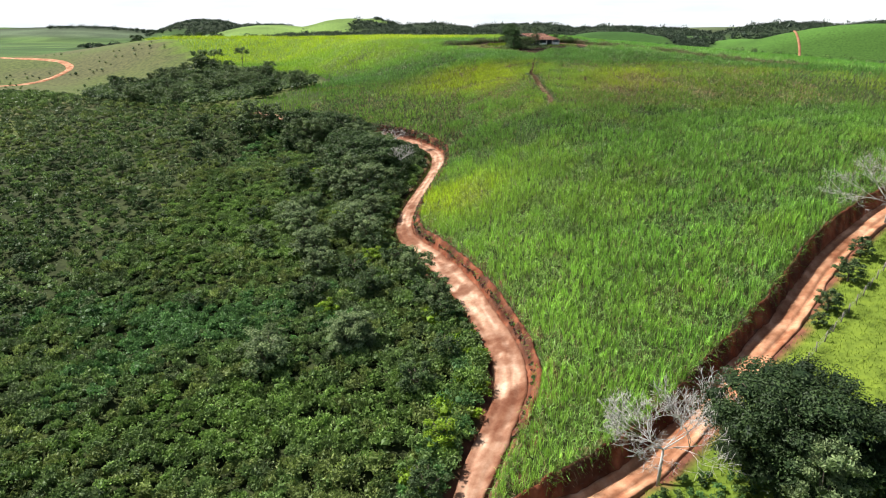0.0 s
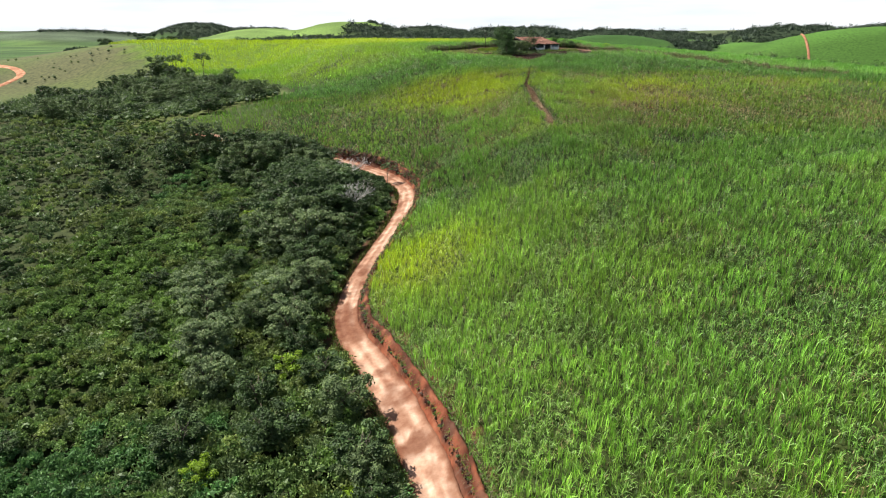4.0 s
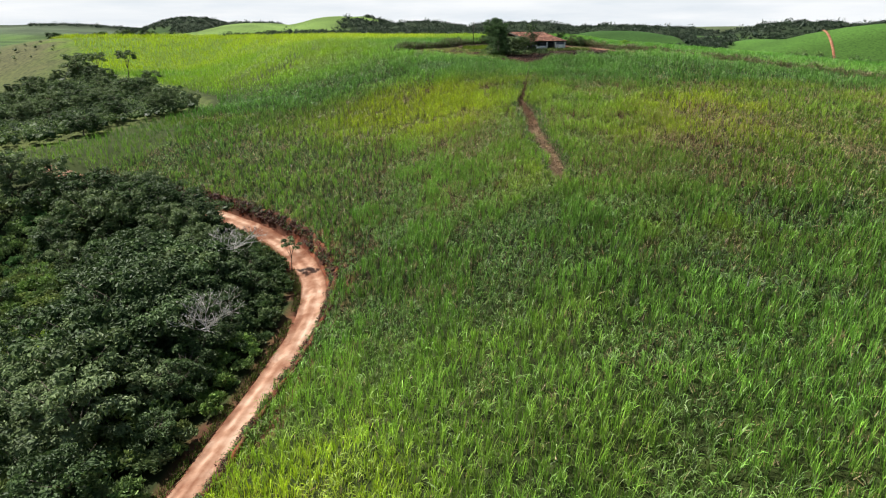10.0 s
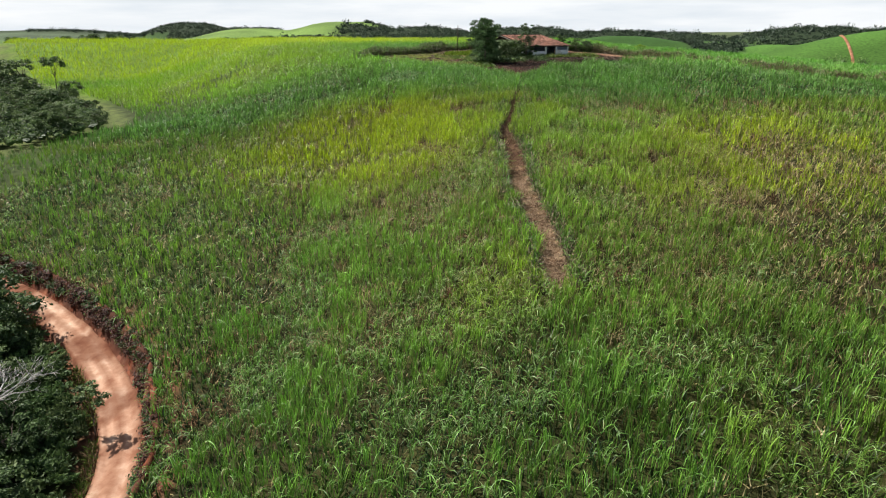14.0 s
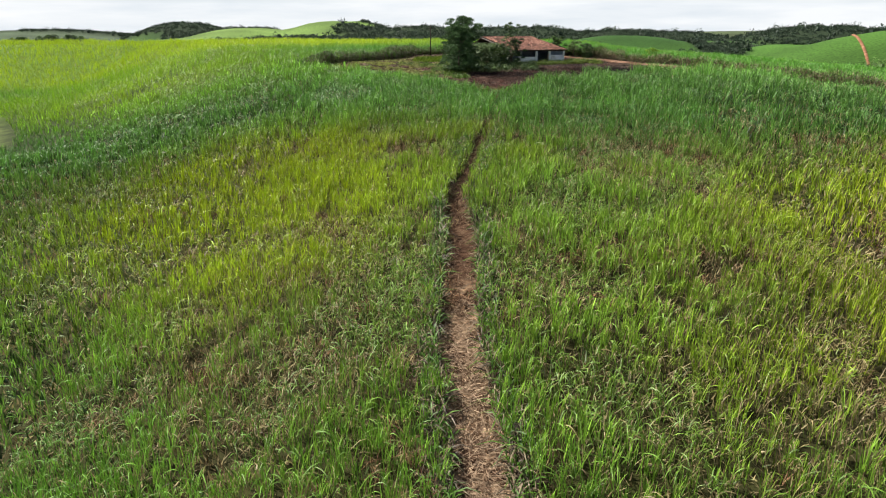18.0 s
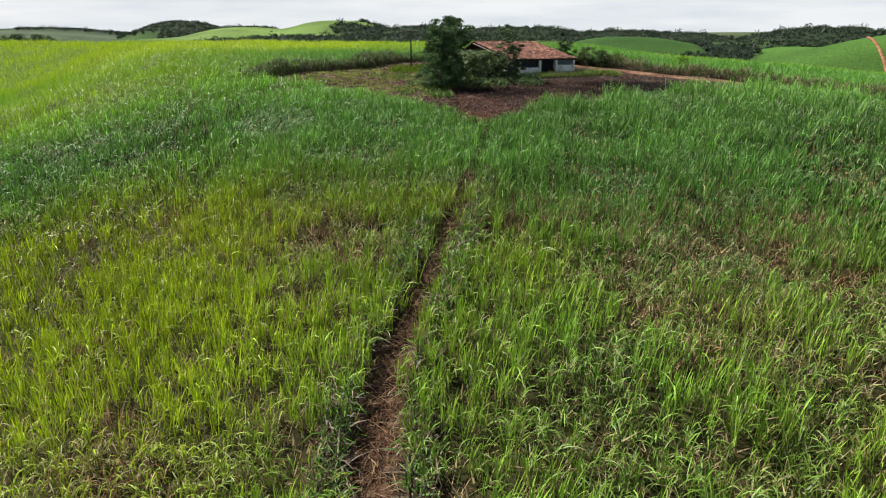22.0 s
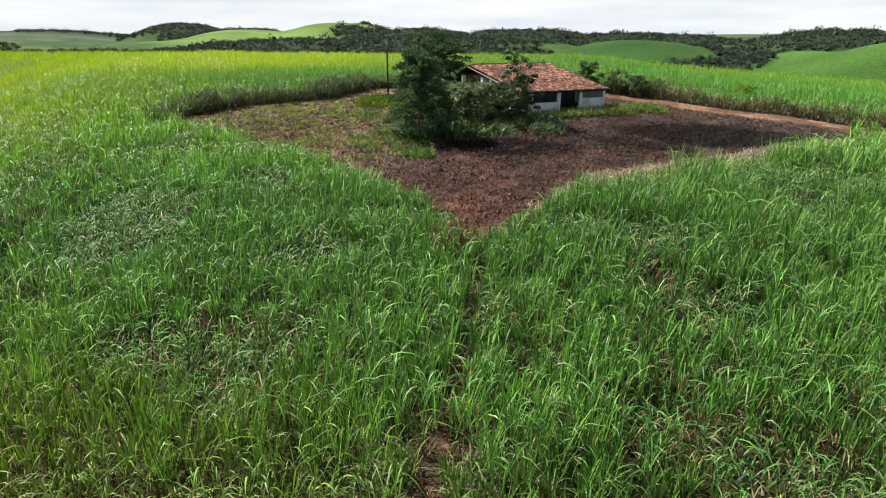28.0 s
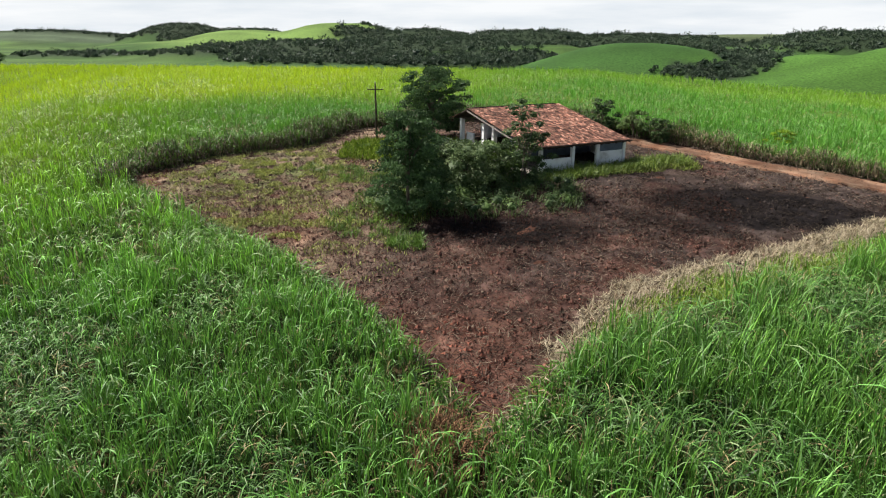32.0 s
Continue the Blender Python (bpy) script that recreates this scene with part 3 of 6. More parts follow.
def cane_cover(x, y):
    """How yellow and how dry the cane is over the plan, and how high it stands."""
    yel = step(0.56, 0.76, vnoise(x, y, 16, 41)) * 0.38 * (1 - step(226, 240, y) * (y < 330)) * (0.25 + 0.75 * step(150, 175, y))
    for px_, py_, r in YELLOW:
        yel = yel + (1.5 if py_ < 150 else 0.95) * np.exp(-((x - px_) ** 2 + (y - py_) ** 2) / (r * r)) * (0.5 + vnoise(x, y, 6, 42))
    poor = step(160, 172, y) * (1 - step(222, 240, y))
    dry = poor * step(0.50, 0.72, vnoise(x, y, 7, 43)) * 0.32 + 0.02 + 0.03 * step(150, 170, y)
    for px_, py_, r in DRY:
        dry = dry + 0.38 * np.exp(-((x - px_) ** 2 + (y - py_) ** 2) / (r * r)) * (0.4 + vnoise(x, y, 3, 44))
    tall = 1.95 - 0.25 * poor + 0.35 * (vnoise(x, y, 9, 45) - 0.5) + 0.35 * step(300, 330, y) + 0.75 * (vnoise(x, y, 3.0, 50, 2) - 0.5) * (1 - step(300, 330, y)) * (1 + 0.5 * step(225, 245, y))
    dry = dry * (0.30 + 0.70 * step(-20, -4, x))
    tall = tall + 1.2 * step(6, 13, x) * (1 - step(40, 60, x)) * step(244, 256, y) * (1 - step(278, 290, y))
    return np.clip(yel, 0, 1), np.clip(dry, 0, 0.85), tall


def cane(name, x0, x1, y0, y1, gap, per, width, segs, pick, label, long=1.0, low=0.0):
    gx, gy = np.meshgrid(np.arange(x0, x1, gap), np.arange(y0, y1, gap), indexing="ij")
    x = gx.ravel() + np.random.uniform(-0.45, 0.45, gx.size) * gap
    y = gy.ravel() + np.random.uniform(-0.45, 0.45, gx.size) * gap
    ok = pick(x, y)
    x, y = x[ok], y[ok]
    ok = in_field(x, y)
    d_foot, s_foot = to_line(x, y, L_FOOT)
    ok &= np.abs(d_foot) > foot_width(s_foot) * (0.10 + 1.7 * vnoise(x, y, 1.5, 46, 2))
    x, y = x[ok], y[ok]
    yel, dry, tall = cane_cover(x, y)
    keep = (np.random.rand(len(x)) > 0.18 * step(0.3, 0.8, dry)) & ((vnoise(x, y, 2.6, 48, 2) > 0.20 + 0.04 * step(168, 180, y) * (1 - step(240, 256, y))) | (y < 150) | (low > 0))
    x, y, yel, dry, tall = x[keep], y[keep], yel[keep], dry[keep], tall[keep]
    z = height(x, y)
    n = len(x)
    rep = np.repeat(np.arange(n), per)
    m = len(rep)
    tall = tall * np.random.uniform(0.72, 1.16, n) * (1 - 0.30 * low)
    shag = step(225, 250, y)[rep] * (1 - low)
    # a spindle of upright young leaves in the heart of each stool, arching older ones round it
    lodged = step(0.52, 0.62, vnoise(x, y, 4.5, 76, 2) + 0.05 * step(240, 258, y) - 0.03 * step(200, 215, y) * (1 - step(240, 258, y)))
    tall = tall * (1 - 0.24 * lodged * (1 - low))
    lodged = lodged[rep]
    spindle = np.random.rand(m) < (0.80 - 0.55 * lodged - 0.16 * shag) * (1 - 0.5 * low)
    length = tall[rep] * np.where(spindle, np.random.uniform(0.50, 0.90, m), np.random.uniform(0.50, 0.85, m)) * long
    elev = np.radians(np.where(spindle, np.random.uniform(68, 89, m), np.random.uniform(50, 80, m)))
    droop = np.where(spindle, np.random.uniform(0.02, 0.28, m), np.random.uniform(0.30, 0.95, m)) * (0.3 if segs == 1 else 1.0)
    length = length * (1 + 0.22 * shag * (1 - step(300, 330, y[rep])))
    top = np.minimum((np.sin(elev) / (2.2 * droop + 1e-6)) ** (1 / 1.2), 1.0)
    rise = length * (np.sin(elev) * top - droop * top ** 2.2)
    h0 = np.maximum(tall[rep] * np.where(spindle, np.random.uniform(0.80, 1.12, m), np.random.uniform(0.30, 1.0, m)) - rise, 0.03)
    base = np.stack([x[rep] + np.random.normal(0, 0.13 * long, m), y[rep] + np.random.normal(0, 0.13 * long, m), z[rep] + h0], 1)
    g = np.random.rand(n)[rep] * 0.6 + np.random.rand(m) * 0.4
    col = lerp((0.045, 0.140, 0.032), (0.180, 0.41, 0.098), g)
    col = lerp(col, (0.40, 0.47, 0.010), yel[rep] * np.random.uniform(0.4, 1.0, m))
    col = lerp(col, (0.15, 0.31, 0.065), np.clip(np.random.rand(m) ** 2 * 0.5 + 0.4 * shag * np.random.rand(m), 0, 1))
    # lower leaves are coloured near-black, as the shade between the stools
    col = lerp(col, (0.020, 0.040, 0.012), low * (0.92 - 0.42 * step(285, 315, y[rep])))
    col = lerp(col, (0.25, 0.39, 0.085), 0.55 * (1 - step(120, 160, y[rep])) * (1 - 0.85 * step(0, 26, x[rep])))
    col = lerp(col, (0.075, 0.135, 0.034), 0.42 * shag)
    xr, yr = x[rep], y[rep]
    col = lerp(col, (0.23, 0.34, 0.035), 0.24 * (1 - low) * (1 - step(180, 215, yr)))
    poor = step(166, 178, yr) * (1 - step(236, 256, yr))
    col = lerp(col, (0.25, 0.32, 0.036), (0.06 + 0.52 * vnoise(xr, yr, 12, 17)) * (1 - low) * step(164, 204, yr + 30 * (vnoise(xr, yr, 22, 16) - 0.5)) * (1 - step(212, 240, yr + 20 * (vnoise(xr, yr, 15, 15) - 0.5))))
    col = lerp(col, (0.26, 0.36, 0.035), 0.20 * step(160, 172, yr) * (1 - step(196, 216, yr)) * step(-16, 2, xr))
    east = (1 - step(140, 170, yr)) * step(-14, 12, xr) * step(92, 116, yr)
    mottle = 0.5 * (vnoise(xr, yr, 5, 39) - 0.5) + 0.7 * (vnoise(xr, yr, 1.7, 38, 2) - 0.5) * (1 - step(150, 175, yr))
    dull = 0.24 * step(10, 22, xr) * step(160, 170, yr) * (1 - step(196, 212, yr))
    col = col * np.clip(1.04 - 0.13 * step(6, 16, xr) * step(236, 250, yr) * (1 - step(268, 282, yr)) + 0.30 * yel[rep] * (yr < 150) + 0.06 * step(4, 14, -xr) * step(158, 170, yr) * (1 - step(205, 225, yr)) - 0.10 * step(138, 150, yr) * (1 - step(178, 192, yr)) + 0.26 * (1 - step(135, 165, yr)) - 0.16 * east - 0.16 * (1 - step(150, 172, yr)) * step(90, 112, yr) - dull - (0.16 * step(207, 224, yr) + 0.14 * step(216, 228, yr)) * (1 - step(230, 246, yr)) + 0.16 * step(256, 266, yr) * step(0, 8, -xr) * (1 - step(285, 296, yr)) + mottle, 0.35, 1.6)[:, None]
    col = lerp(col, (0.44, 0.50, 0.014), yel[rep] * (0.45 + 0.4 * (yr < 165)) * np.random.uniform(0.4, 1.0, m))
    lush = step(257, 285, yr)
    col = lerp(col, lerp((0.21, 0.42, 0.095), (0.23, 0.42, 0.060), step(0, 14, -xr)), 0.62 * lush)
    col = lerp(col, (0.115, 0.31, 0.048), 0.70 * step(290, 320, yr))
    gold = step(330, 356, yr - 46 * step(-14, 26, xr) - 14 * (vnoise(xr, yr, 24, 47) - 0.5)) * (0.25 + 0.75 * step(-10, 60, -xr)) + 0.8 * step(262, 300, yr) * step(26, 62, -xr) * vnoise(xr, yr, 30, 40)
    col = lerp(col, (0.52, 0.60, 0.020), np.clip(gold, 0, 1) * np.random.uniform(0.65, 0.95, m))
    col = col * np.where(spindle[:, None], (1.10, 1.14, 0.78), (0.92, 0.98, 0.92)) * (np.exp(np.random.normal(0, 0.28, m) * (1 + 0.5 * shag - 0.9 * step(285, 315, yr))) * (1 - 0.16 * lodged))[:, None]
    # some arching leaves coloured whitish, painted sheen as well as pale undersides
    sheen = ~spindle & (np.random.rand(m) < (0.12 - 0.08 * step(185, 200, yr) * (1 - step(248, 262, yr))) * (1 - low))
    col = np.where(sheen[:, None], lerp(col, (0.40, 0.50, 0.25), np.full(m, 0.55)), col)
    dry = dry + low * 0.5 * (vnoise(x, y, 2.6, 48, 2) < 0.33)
    isdry = np.random.rand(m) < (dry[rep] + 0.04 * poor * step(-26, 4, xr) + low * (0.05 + 0.32 * poor) + 0.10 * lodged * step(160, 185, y[rep])) * np.where(h0 < 0.5 * tall[rep], 1.0, 0.55)
    drycol = lerp((0.10, 0.065, 0.03), (0.45, 0.37, 0.18), np.random.rand(m))
    col = np.where(isdry[:, None], drycol, col)
    droop = np.where(isdry, droop + 0.25, droop)
    wd = width * np.random.uniform(0.6, 1.3, m) * np.where(isdry, 0.75, 1.0) * (1 + 0.3 * shag * (1 - step(300, 330, y[rep])))
    me = blade_mesh(name, base, np.random.uniform(0, math.tau, m), length, elev, droop, wd, col, segs)
    return tagged(new(name, me), label, "sugar cane", kind="stuff")


def near_zone(x, y):
    return (np.abs(x - 5) < 21 + 6 * step(235, 260, y) + 10 * (vnoise(x, y, 8, 49) - 0.5)) & (y > seam(x, y)) & (y < 284)


def inner(x, y):
    return (np.abs(x - 5) < 74 + 12 * (vnoise(x, y, 9, 58) - 0.5)) & (y < 333 + 6 * vnoise(x, y, 9, 59))


def mid_zone(x, y):
    return inner(x, y) & (y > 40) & ~near_zone(x, y)


def crest_zone(x, y):
    return ~inner(x, y) & (np.abs(x - 5) < 100 + 14 * (vnoise(x, y, 9, 58) - 0.5)) & (y > 300) & (y < 412 + 8 * vnoise(x, y, 9, 59))


def side_zone(x, y):
    return ~inner(x, y) & ~crest_zone(x, y) & (np.abs(x) < 175) & (y < 425) & (np.abs(x) < 60 + 0.75 * y)


def far_zone(x, y):
    return ~inner(x, y) & ~crest_zone(x, y) & ~side_zone(x, y) & (np.abs(x) < 60 + 0.75 * y)


# ---------------------------------------------------------------- leaves and trees
def tuft(centres, radii, per, size, flat=0.75, low=-0.25):
    """Leaves spread over the upper sides of round clumps: places, directions, sizes and the clump's number."""
    n = len(centres)
    i = np.repeat(np.arange(n), per)
    m = len(i)
    d = np.random.normal(size=(m, 3))
    d /= np.linalg.norm(d, axis=1, keepdims=True)
    d[:, 2] = np.where(d[:, 2] < low, -d[:, 2], d[:, 2])
    r = radii[i] * np.random.uniform(0.58, 1.18, m)
    p = centres[i] + d * r[:, None] * np.array([1, 1, flat])
    nrm = d + np.random.normal(0, 0.50, (m, 3)) + np.array([0, 0, 0.60])
    return p, nrm, size * np.random.uniform(0.6, 1.35, m), i


# tones 6 and 7, for the far woods, carry a little bluish haze
LEAF_TONES = [((0.082, 0.138, 0.040), (0.175, 0.262, 0.080)), ((0.040, 0.074, 0.025), (0.090, 0.144, 0.050)), ((0.098, 0.170, 0.040), (0.195, 0.300, 0.075)),
              ((0.080, 0.124, 0.048), (0.162, 0.220, 0.090)), ((0.15, 0.25, 0.015), (0.24, 0.36, 0.025)), ((0.016, 0.034, 0.012), (0.050, 0.084, 0.028)),
              ((0.030, 0.052, 0.032), (0.062, 0.092, 0.056)), ((0.046, 0.072, 0.046), (0.085, 0.115, 0.074)), ((0.108, 0.160, 0.070), (0.215, 0.280, 0.128)),
              ((0.050, 0.024, 0.017), (0.145, 0.062, 0.042)), ((0.108, 0.152, 0.042), (0.215, 0.272, 0.080)), ((0.062, 0.140, 0.044), (0.140, 0.262, 0.085)), ((0.043, 0.086, 0.034), (0.102, 0.174, 0.066))]


def tone(k, n):
    a, b = LEAF_TONES[k]
    return lerp(a, b, np.random.rand(n))


_g = (1 + 5 ** 0.5) / 2
ICO_V = np.array([(-1, _g, 0), (1, _g, 0), (-1, -_g, 0), (1, -_g, 0), (0, -1, _g), (0, 1, _g), (0, -1, -_g), (0, 1, -_g), (_g, 0, -1), (_g, 0, 1), (-_g, 0, -1), (-_g, 0, 1)]) / math.hypot(1, _g)
ICO_F = np.array([(0, 11, 5), (0, 5, 1), (0, 1, 7), (0, 7, 10), (0, 10, 11), (1, 5, 9), (5, 11, 4), (11, 10, 2), (10, 7, 6), (7, 1, 8),
                  (3, 9, 4), (3, 4, 2), (3, 2, 6), (3, 6, 8), (3, 8, 9), (4, 9, 5), (2, 4, 11), (6, 2, 10), (8, 6, 7), (9, 8, 1)])


def leafy_mesh(name, p, nrm, size, col, centres, radii, flat, inner_col, feathery=False, hearts=(0.28, 0.66)):
    """Leaves over the dense hearts of their clumps, coloured dark as the shade inside, as one mesh."""
    n, k = len(p), len(centres)
    nrm = nrm / np.linalg.norm(nrm, axis=1, keepdims=True)
    if feathery:
        # sprays that point outwards and up
        a = nrm + np.random.normal(0, 0.45, (n, 3))
        a /= np.linalg.norm(a, axis=1, keepdims=True)
        nrm = np.cross(a, np.random.normal(size=(n, 3)))
        nrm /= np.linalg.norm(nrm, axis=1, keepdims=True)
    else:
        a = np.cross(nrm, np.random.normal(size=(n, 3)))
        a /= np.linalg.norm(a, axis=1, keepdims=True)
    b = np.cross(nrm, a)
    s = size[:, None]
    v = np.stack([p - a * s * 0.55, p + b * s * 0.30 + nrm * s * 0.10, p + a * s * 0.6 - nrm * s * 0.14, p - b * s * 0.30 + nrm * s * 0.10], 1)
    t = (np.arange(n)[:, None, None] * 4 + np.array([(0, 1, 2), (0, 2, 3)])[None]).reshape(-1, 3)
    hv = centres[:, None, :] + ICO_V[None] * np.array([1, 1, flat]) * (radii[:, None, None] * np.random.uniform(*hearts, (k, 12, 1)))
    ht = (4 * n + np.arange(k)[:, None, None] * 12 + ICO_F[None]).reshape(-1, 3)
    return mesh_np(name, np.concatenate([v.reshape(-1, 3), hv.reshape(-1, 3)]), np.concatenate([t, ht]), M_LEAF,
                   np.concatenate([np.repeat(col, 4, axis=0), np.repeat(inner_col, 12, axis=0)]), smooth=False)


def bushes(name, x, y, hgt, rad, per, size, label, tones=(0, 0, 2, 3), category="shrubs", lift=0.0, lobes=1, patch=0.0, feathery=False, hearts=(0.28, 0.66)):
    z = height(x, y)
    n = len(x)
    if patch:
        f = np.clip(2.0 * (vnoise(x, y, patch, 91) - 0.5) + 0.5 + np.random.normal(0, 0.16, n), 0, 0.999)
        pick = (f * len(tones)).astype(int)
    else:
        pick = np.random.randint(0, len(tones), n)
    shade = np.random.uniform(0.72, 1.30, n)
    c = np.stack([x, y, z + hgt * 0.55 + lift], 1)
    rad = np.asarray(rad, float)
    if lobes > 1:
        rep = np.repeat(np.arange(n), lobes)
        m = len(rep)
        turn, out = np.random.uniform(0, math.tau, m), np.sqrt(np.random.rand(m)) * 0.75 * rad[rep]
        c = c[rep] + np.stack([np.cos(turn) * out, np.sin(turn) * out, (np.random.rand(m) - 0.35) * 0.55 * rad[rep] - 0.25 * out], 1)
        pick, shade, rad = pick[rep], shade[rep] * np.random.uniform(0.66, 1.40, m), rad[rep] * np.random.uniform(0.30, 0.62, m)
        per = max(6, per // lobes)
    p, nrm, s, i = tuft(c, rad, per, size, 0.85)
    col, heart = np.zeros((len(p), 3)), np.zeros((len(c), 3))
    for q, k in enumerate(tones):
        msk = pick[i] == q
        col[msk] = tone(k, msk.sum())
        # hearts take the darkest leaf tone, to read as inner shade
        heart[pick == q] = LEAF_TONES[k][0]
    me = leafy_mesh(name, p, nrm, s, col * shade[i][:, None], c, rad, 0.85, heart, feathery, hearts)
    return tagged(new(name, me), label, category, kind="stuff")


def tussocks(name, x, y, hgt, rad, per, width, label, c0, c1):
    """Fans of grass blades on many small clumps."""
    i = np.repeat(np.arange(len(x)), per)
    n = len(i)
    bx, by = x[i] + np.random.normal(0, 0.32, n) * rad[i], y[i] + np.random.normal(0, 0.32, n) * rad[i]
    base = np.stack([bx, by, height(bx, by) + 0.05], 1)
    shade = np.random.uniform(0.7, 1.3, len(x))[i][:, None]
    me = blade_mesh(name, base, np.random.uniform(0, math.tau, n), hgt[i] * np.random.uniform(0.6, 1.25, n), np.radians(np.random.uniform(45, 88, n)),
                    np.random.uniform(0.1, 0.7, n), width * np.random.uniform(0.6, 1.3, n), lerp(c0, c1, np.random.rand(n)) * shade, 2)
    return tagged(new(name, me), label, "grass", kind="stuff")


def lerp1(a, b, f):
    return a + (b - a) * f


def tree_parts(rng, tall, spread, tone_k, clumps=18, per=55, size=0.34, skirt=0.3, trunk_r=0.13, limbs=7, feathery=False, cone=0.0, puff=1.0, hearts=(0.28, 0.66)):
    """The trunk with limbs, and the crown, of one kind of tree, standing at the origin."""
    bm = bmesh.new()
    lean = Vector((rng.uniform(-0.08, 0.08), rng.uniform(-0.08, 0.08), 1))
    fork = tall * 0.38
    tube(bm, [lean * (fork * k / 3) + Vector((rng.uniform(-0.05, 0.05), rng.uniform(-0.05, 0.05), -0.3 if k == 0 else 0)) for k in range(4)],
         [trunk_r * 1.35, trunk_r, trunk_r * 0.9, trunk_r * 0.8], 8)
    tips = []
    for k in range(limbs):
        a = k * math.tau / limbs + rng.uniform(-0.4, 0.4)
        reach, up = spread * rng.uniform(0.35, 0.8), tall * rng.uniform(0.62, 0.92)
        reach *= 1 - 0.55 * cone
        p0 = lean * fork * rng.uniform(0.75, 1.0)
        p2 = Vector((math.cos(a) * reach, math.sin(a) * reach, up))
        p1 = p0.lerp(p2, 0.5) + Vector((0, 0, tall * 0.05))
        tube(bm, [p0, p1, p2], [trunk_r * 0.55, trunk_r * 0.38, trunk_r * 0.15], 5)
        tips += [p2, p1.lerp(p2, 0.5)]
        q = p1 + Vector((rng.uniform(-1, 1), rng.uniform(-1, 1), rng.uniform(0.2, 0.8))) * spread * 0.4
        tube(bm, [p1, q], [trunk_r * 0.3, trunk_r * 0.1], 4)
        tips.append(q)
    c, r = [], []
    for k in range(clumps):
        f = skirt + (0.90 - skirt) * (k + rng.random()) / clumps
        wide = spread * lerp1(math.sqrt(max(0.08, 1 - ((f - 0.52) / 0.50) ** 2)), min(1.05, 0.45 + 2.2 * f) * (1.12 - 1.0 * f), cone) * rng.uniform(0.22, 1.15)
        a = k * 2.4 + rng.uniform(-0.5, 0.5)
        c.append((math.cos(a) * wide, math.sin(a) * wide, f * tall))
        r.append(spread * rng.uniform(0.18, 0.34) * puff)
    p, nrm, s, i = tuft(np.array(c), np.array(r), per, size, 0.62, -0.35)
    col = tone(tone_k, len(p)) * np.random.uniform(0.65, 1.4, len(c))[i][:, None]
    crown = leafy_mesh("crown", p, nrm, s, col, np.array(c), np.array(r), 0.62, np.tile(np.array(LEAF_TONES[tone_k][0]), (len(c), 1)), feathery, hearts)
    return bm, crown


def make_tree(name, m, rng, label, category="tree", group="", **kw):
    t = thing(name, m, label, category, group)
    bm, crown = tree_parts(rng, **kw)
    part("trunk", bm, M_BARK, t, smooth=True)
    part("crown", crown, None, t)
    return t


def ground_pose(x, y, turn=0.0, scale=1.0, sink=0.0):
    z = float(height(np.array([x]), np.array([y]))[0])
    return Matrix.Translation((x, y, z - sink)) @ Matrix.Rotation(turn, 4, "Z") @ Matrix.Scale(scale, 4)


def dead_tree(name, m, rng, tall, spread, label, base_r=0.15, depth=4):
    """A leafless tree of forking bleached branches."""
    t = thing(name, m, label, "dead tree")
    bm, bw = bmesh.new(), bmesh.new()
    fork = Vector((0.1, 0.05, tall * 0.42))
    tube(bm, [(0, 0, -0.3), (0.02, 0, tall * 0.2), fork], [base_r * 1.2, base_r, base_r * 0.75], 8)

    def grow(p, d, length, r, level):
        mid = p + d * length * 0.5 + Vector((rng.uniform(-1, 1), rng.uniform(-1, 1), rng.uniform(-1, 1))) * length * 0.1
        end = mid + (d + Vector((rng.uniform(-1, 1), rng.uniform(-1, 1), rng.uniform(-0.5, 0.8))) * 0.25).normalized() * length * 0.5
        tube(bw if level < depth - 1 else bm, [p, mid, end], [max(r, 0.014), max(r * 0.75, 0.012), max(r * 0.5, 0.009)], 5 if level > 1 else 3)
        if level > 0:
            for k in range(4 if level > 1 else 5):
                nd = (d + Vector((rng.uniform(-1, 1), rng.uniform(-1, 1), rng.uniform(-0.35, 0.7))) * 1.1).normalized()
                grow(end if k else mid, nd, length * rng.uniform(0.55, 0.8), r * 0.5, level - 1)

    for k in range(6):
        a = k * math.tau / 6 + rng.uniform(-0.3, 0.3)
        grow(fork, Vector((math.cos(a), math.sin(a), rng.uniform(0.25, 0.9))).normalized(), spread * rng.uniform(0.38, 0.56), base_r * 0.5, depth - 1)
    part("trunk", bm, M_DEADWOOD, t, smooth=True)
    part("twig_crown", bw, M_DEADWOOD, t, smooth=True)
    return t


# ---------------------------------------------------------------- the land
build_ground()
ribbon("dirt_road", L_ROAD, road_half, M_ROAD, "winding rutted red and pale earth road below the cane", 0.0, 15, 0.12, road_tint)
ribbon("dirt_track", L_TRACK, 1.9, M_ROAD, "eroded red earth track beside the pasture", 0.0, 19, 0.28, track_tint, 5)
ribbon("farm_road", L_FARM, 1.75, M_ROAD, "dry orange earth farm road along the cane", 0.24, 11, 0.06, lambda x, y, u, q: lerp((0.36, 0.38, 0.38), (0.78, 0.80, 0.78), step(0.3, 0.7, vnoise(x, y, 2.2, 26)) * (1 - 0.6 * np.exp(-(u / 0.25) ** 2))), 7)
ribbon("footpath", L_FOOT, foot_width, M_PATH, "narrow straw-covered footpath through the cane", 0.0, 7, 0.05,
       lambda x, y, u, q: lerp((1.35, 1.28, 1.18), (0.26, 0.19, 0.165), np.clip(0.9 * step(19, 27, q) + step(0.46, 0.68, vnoise(x, y, 1.3, 27)), 0, 1)), 9, "path", 0.12, 0.8)
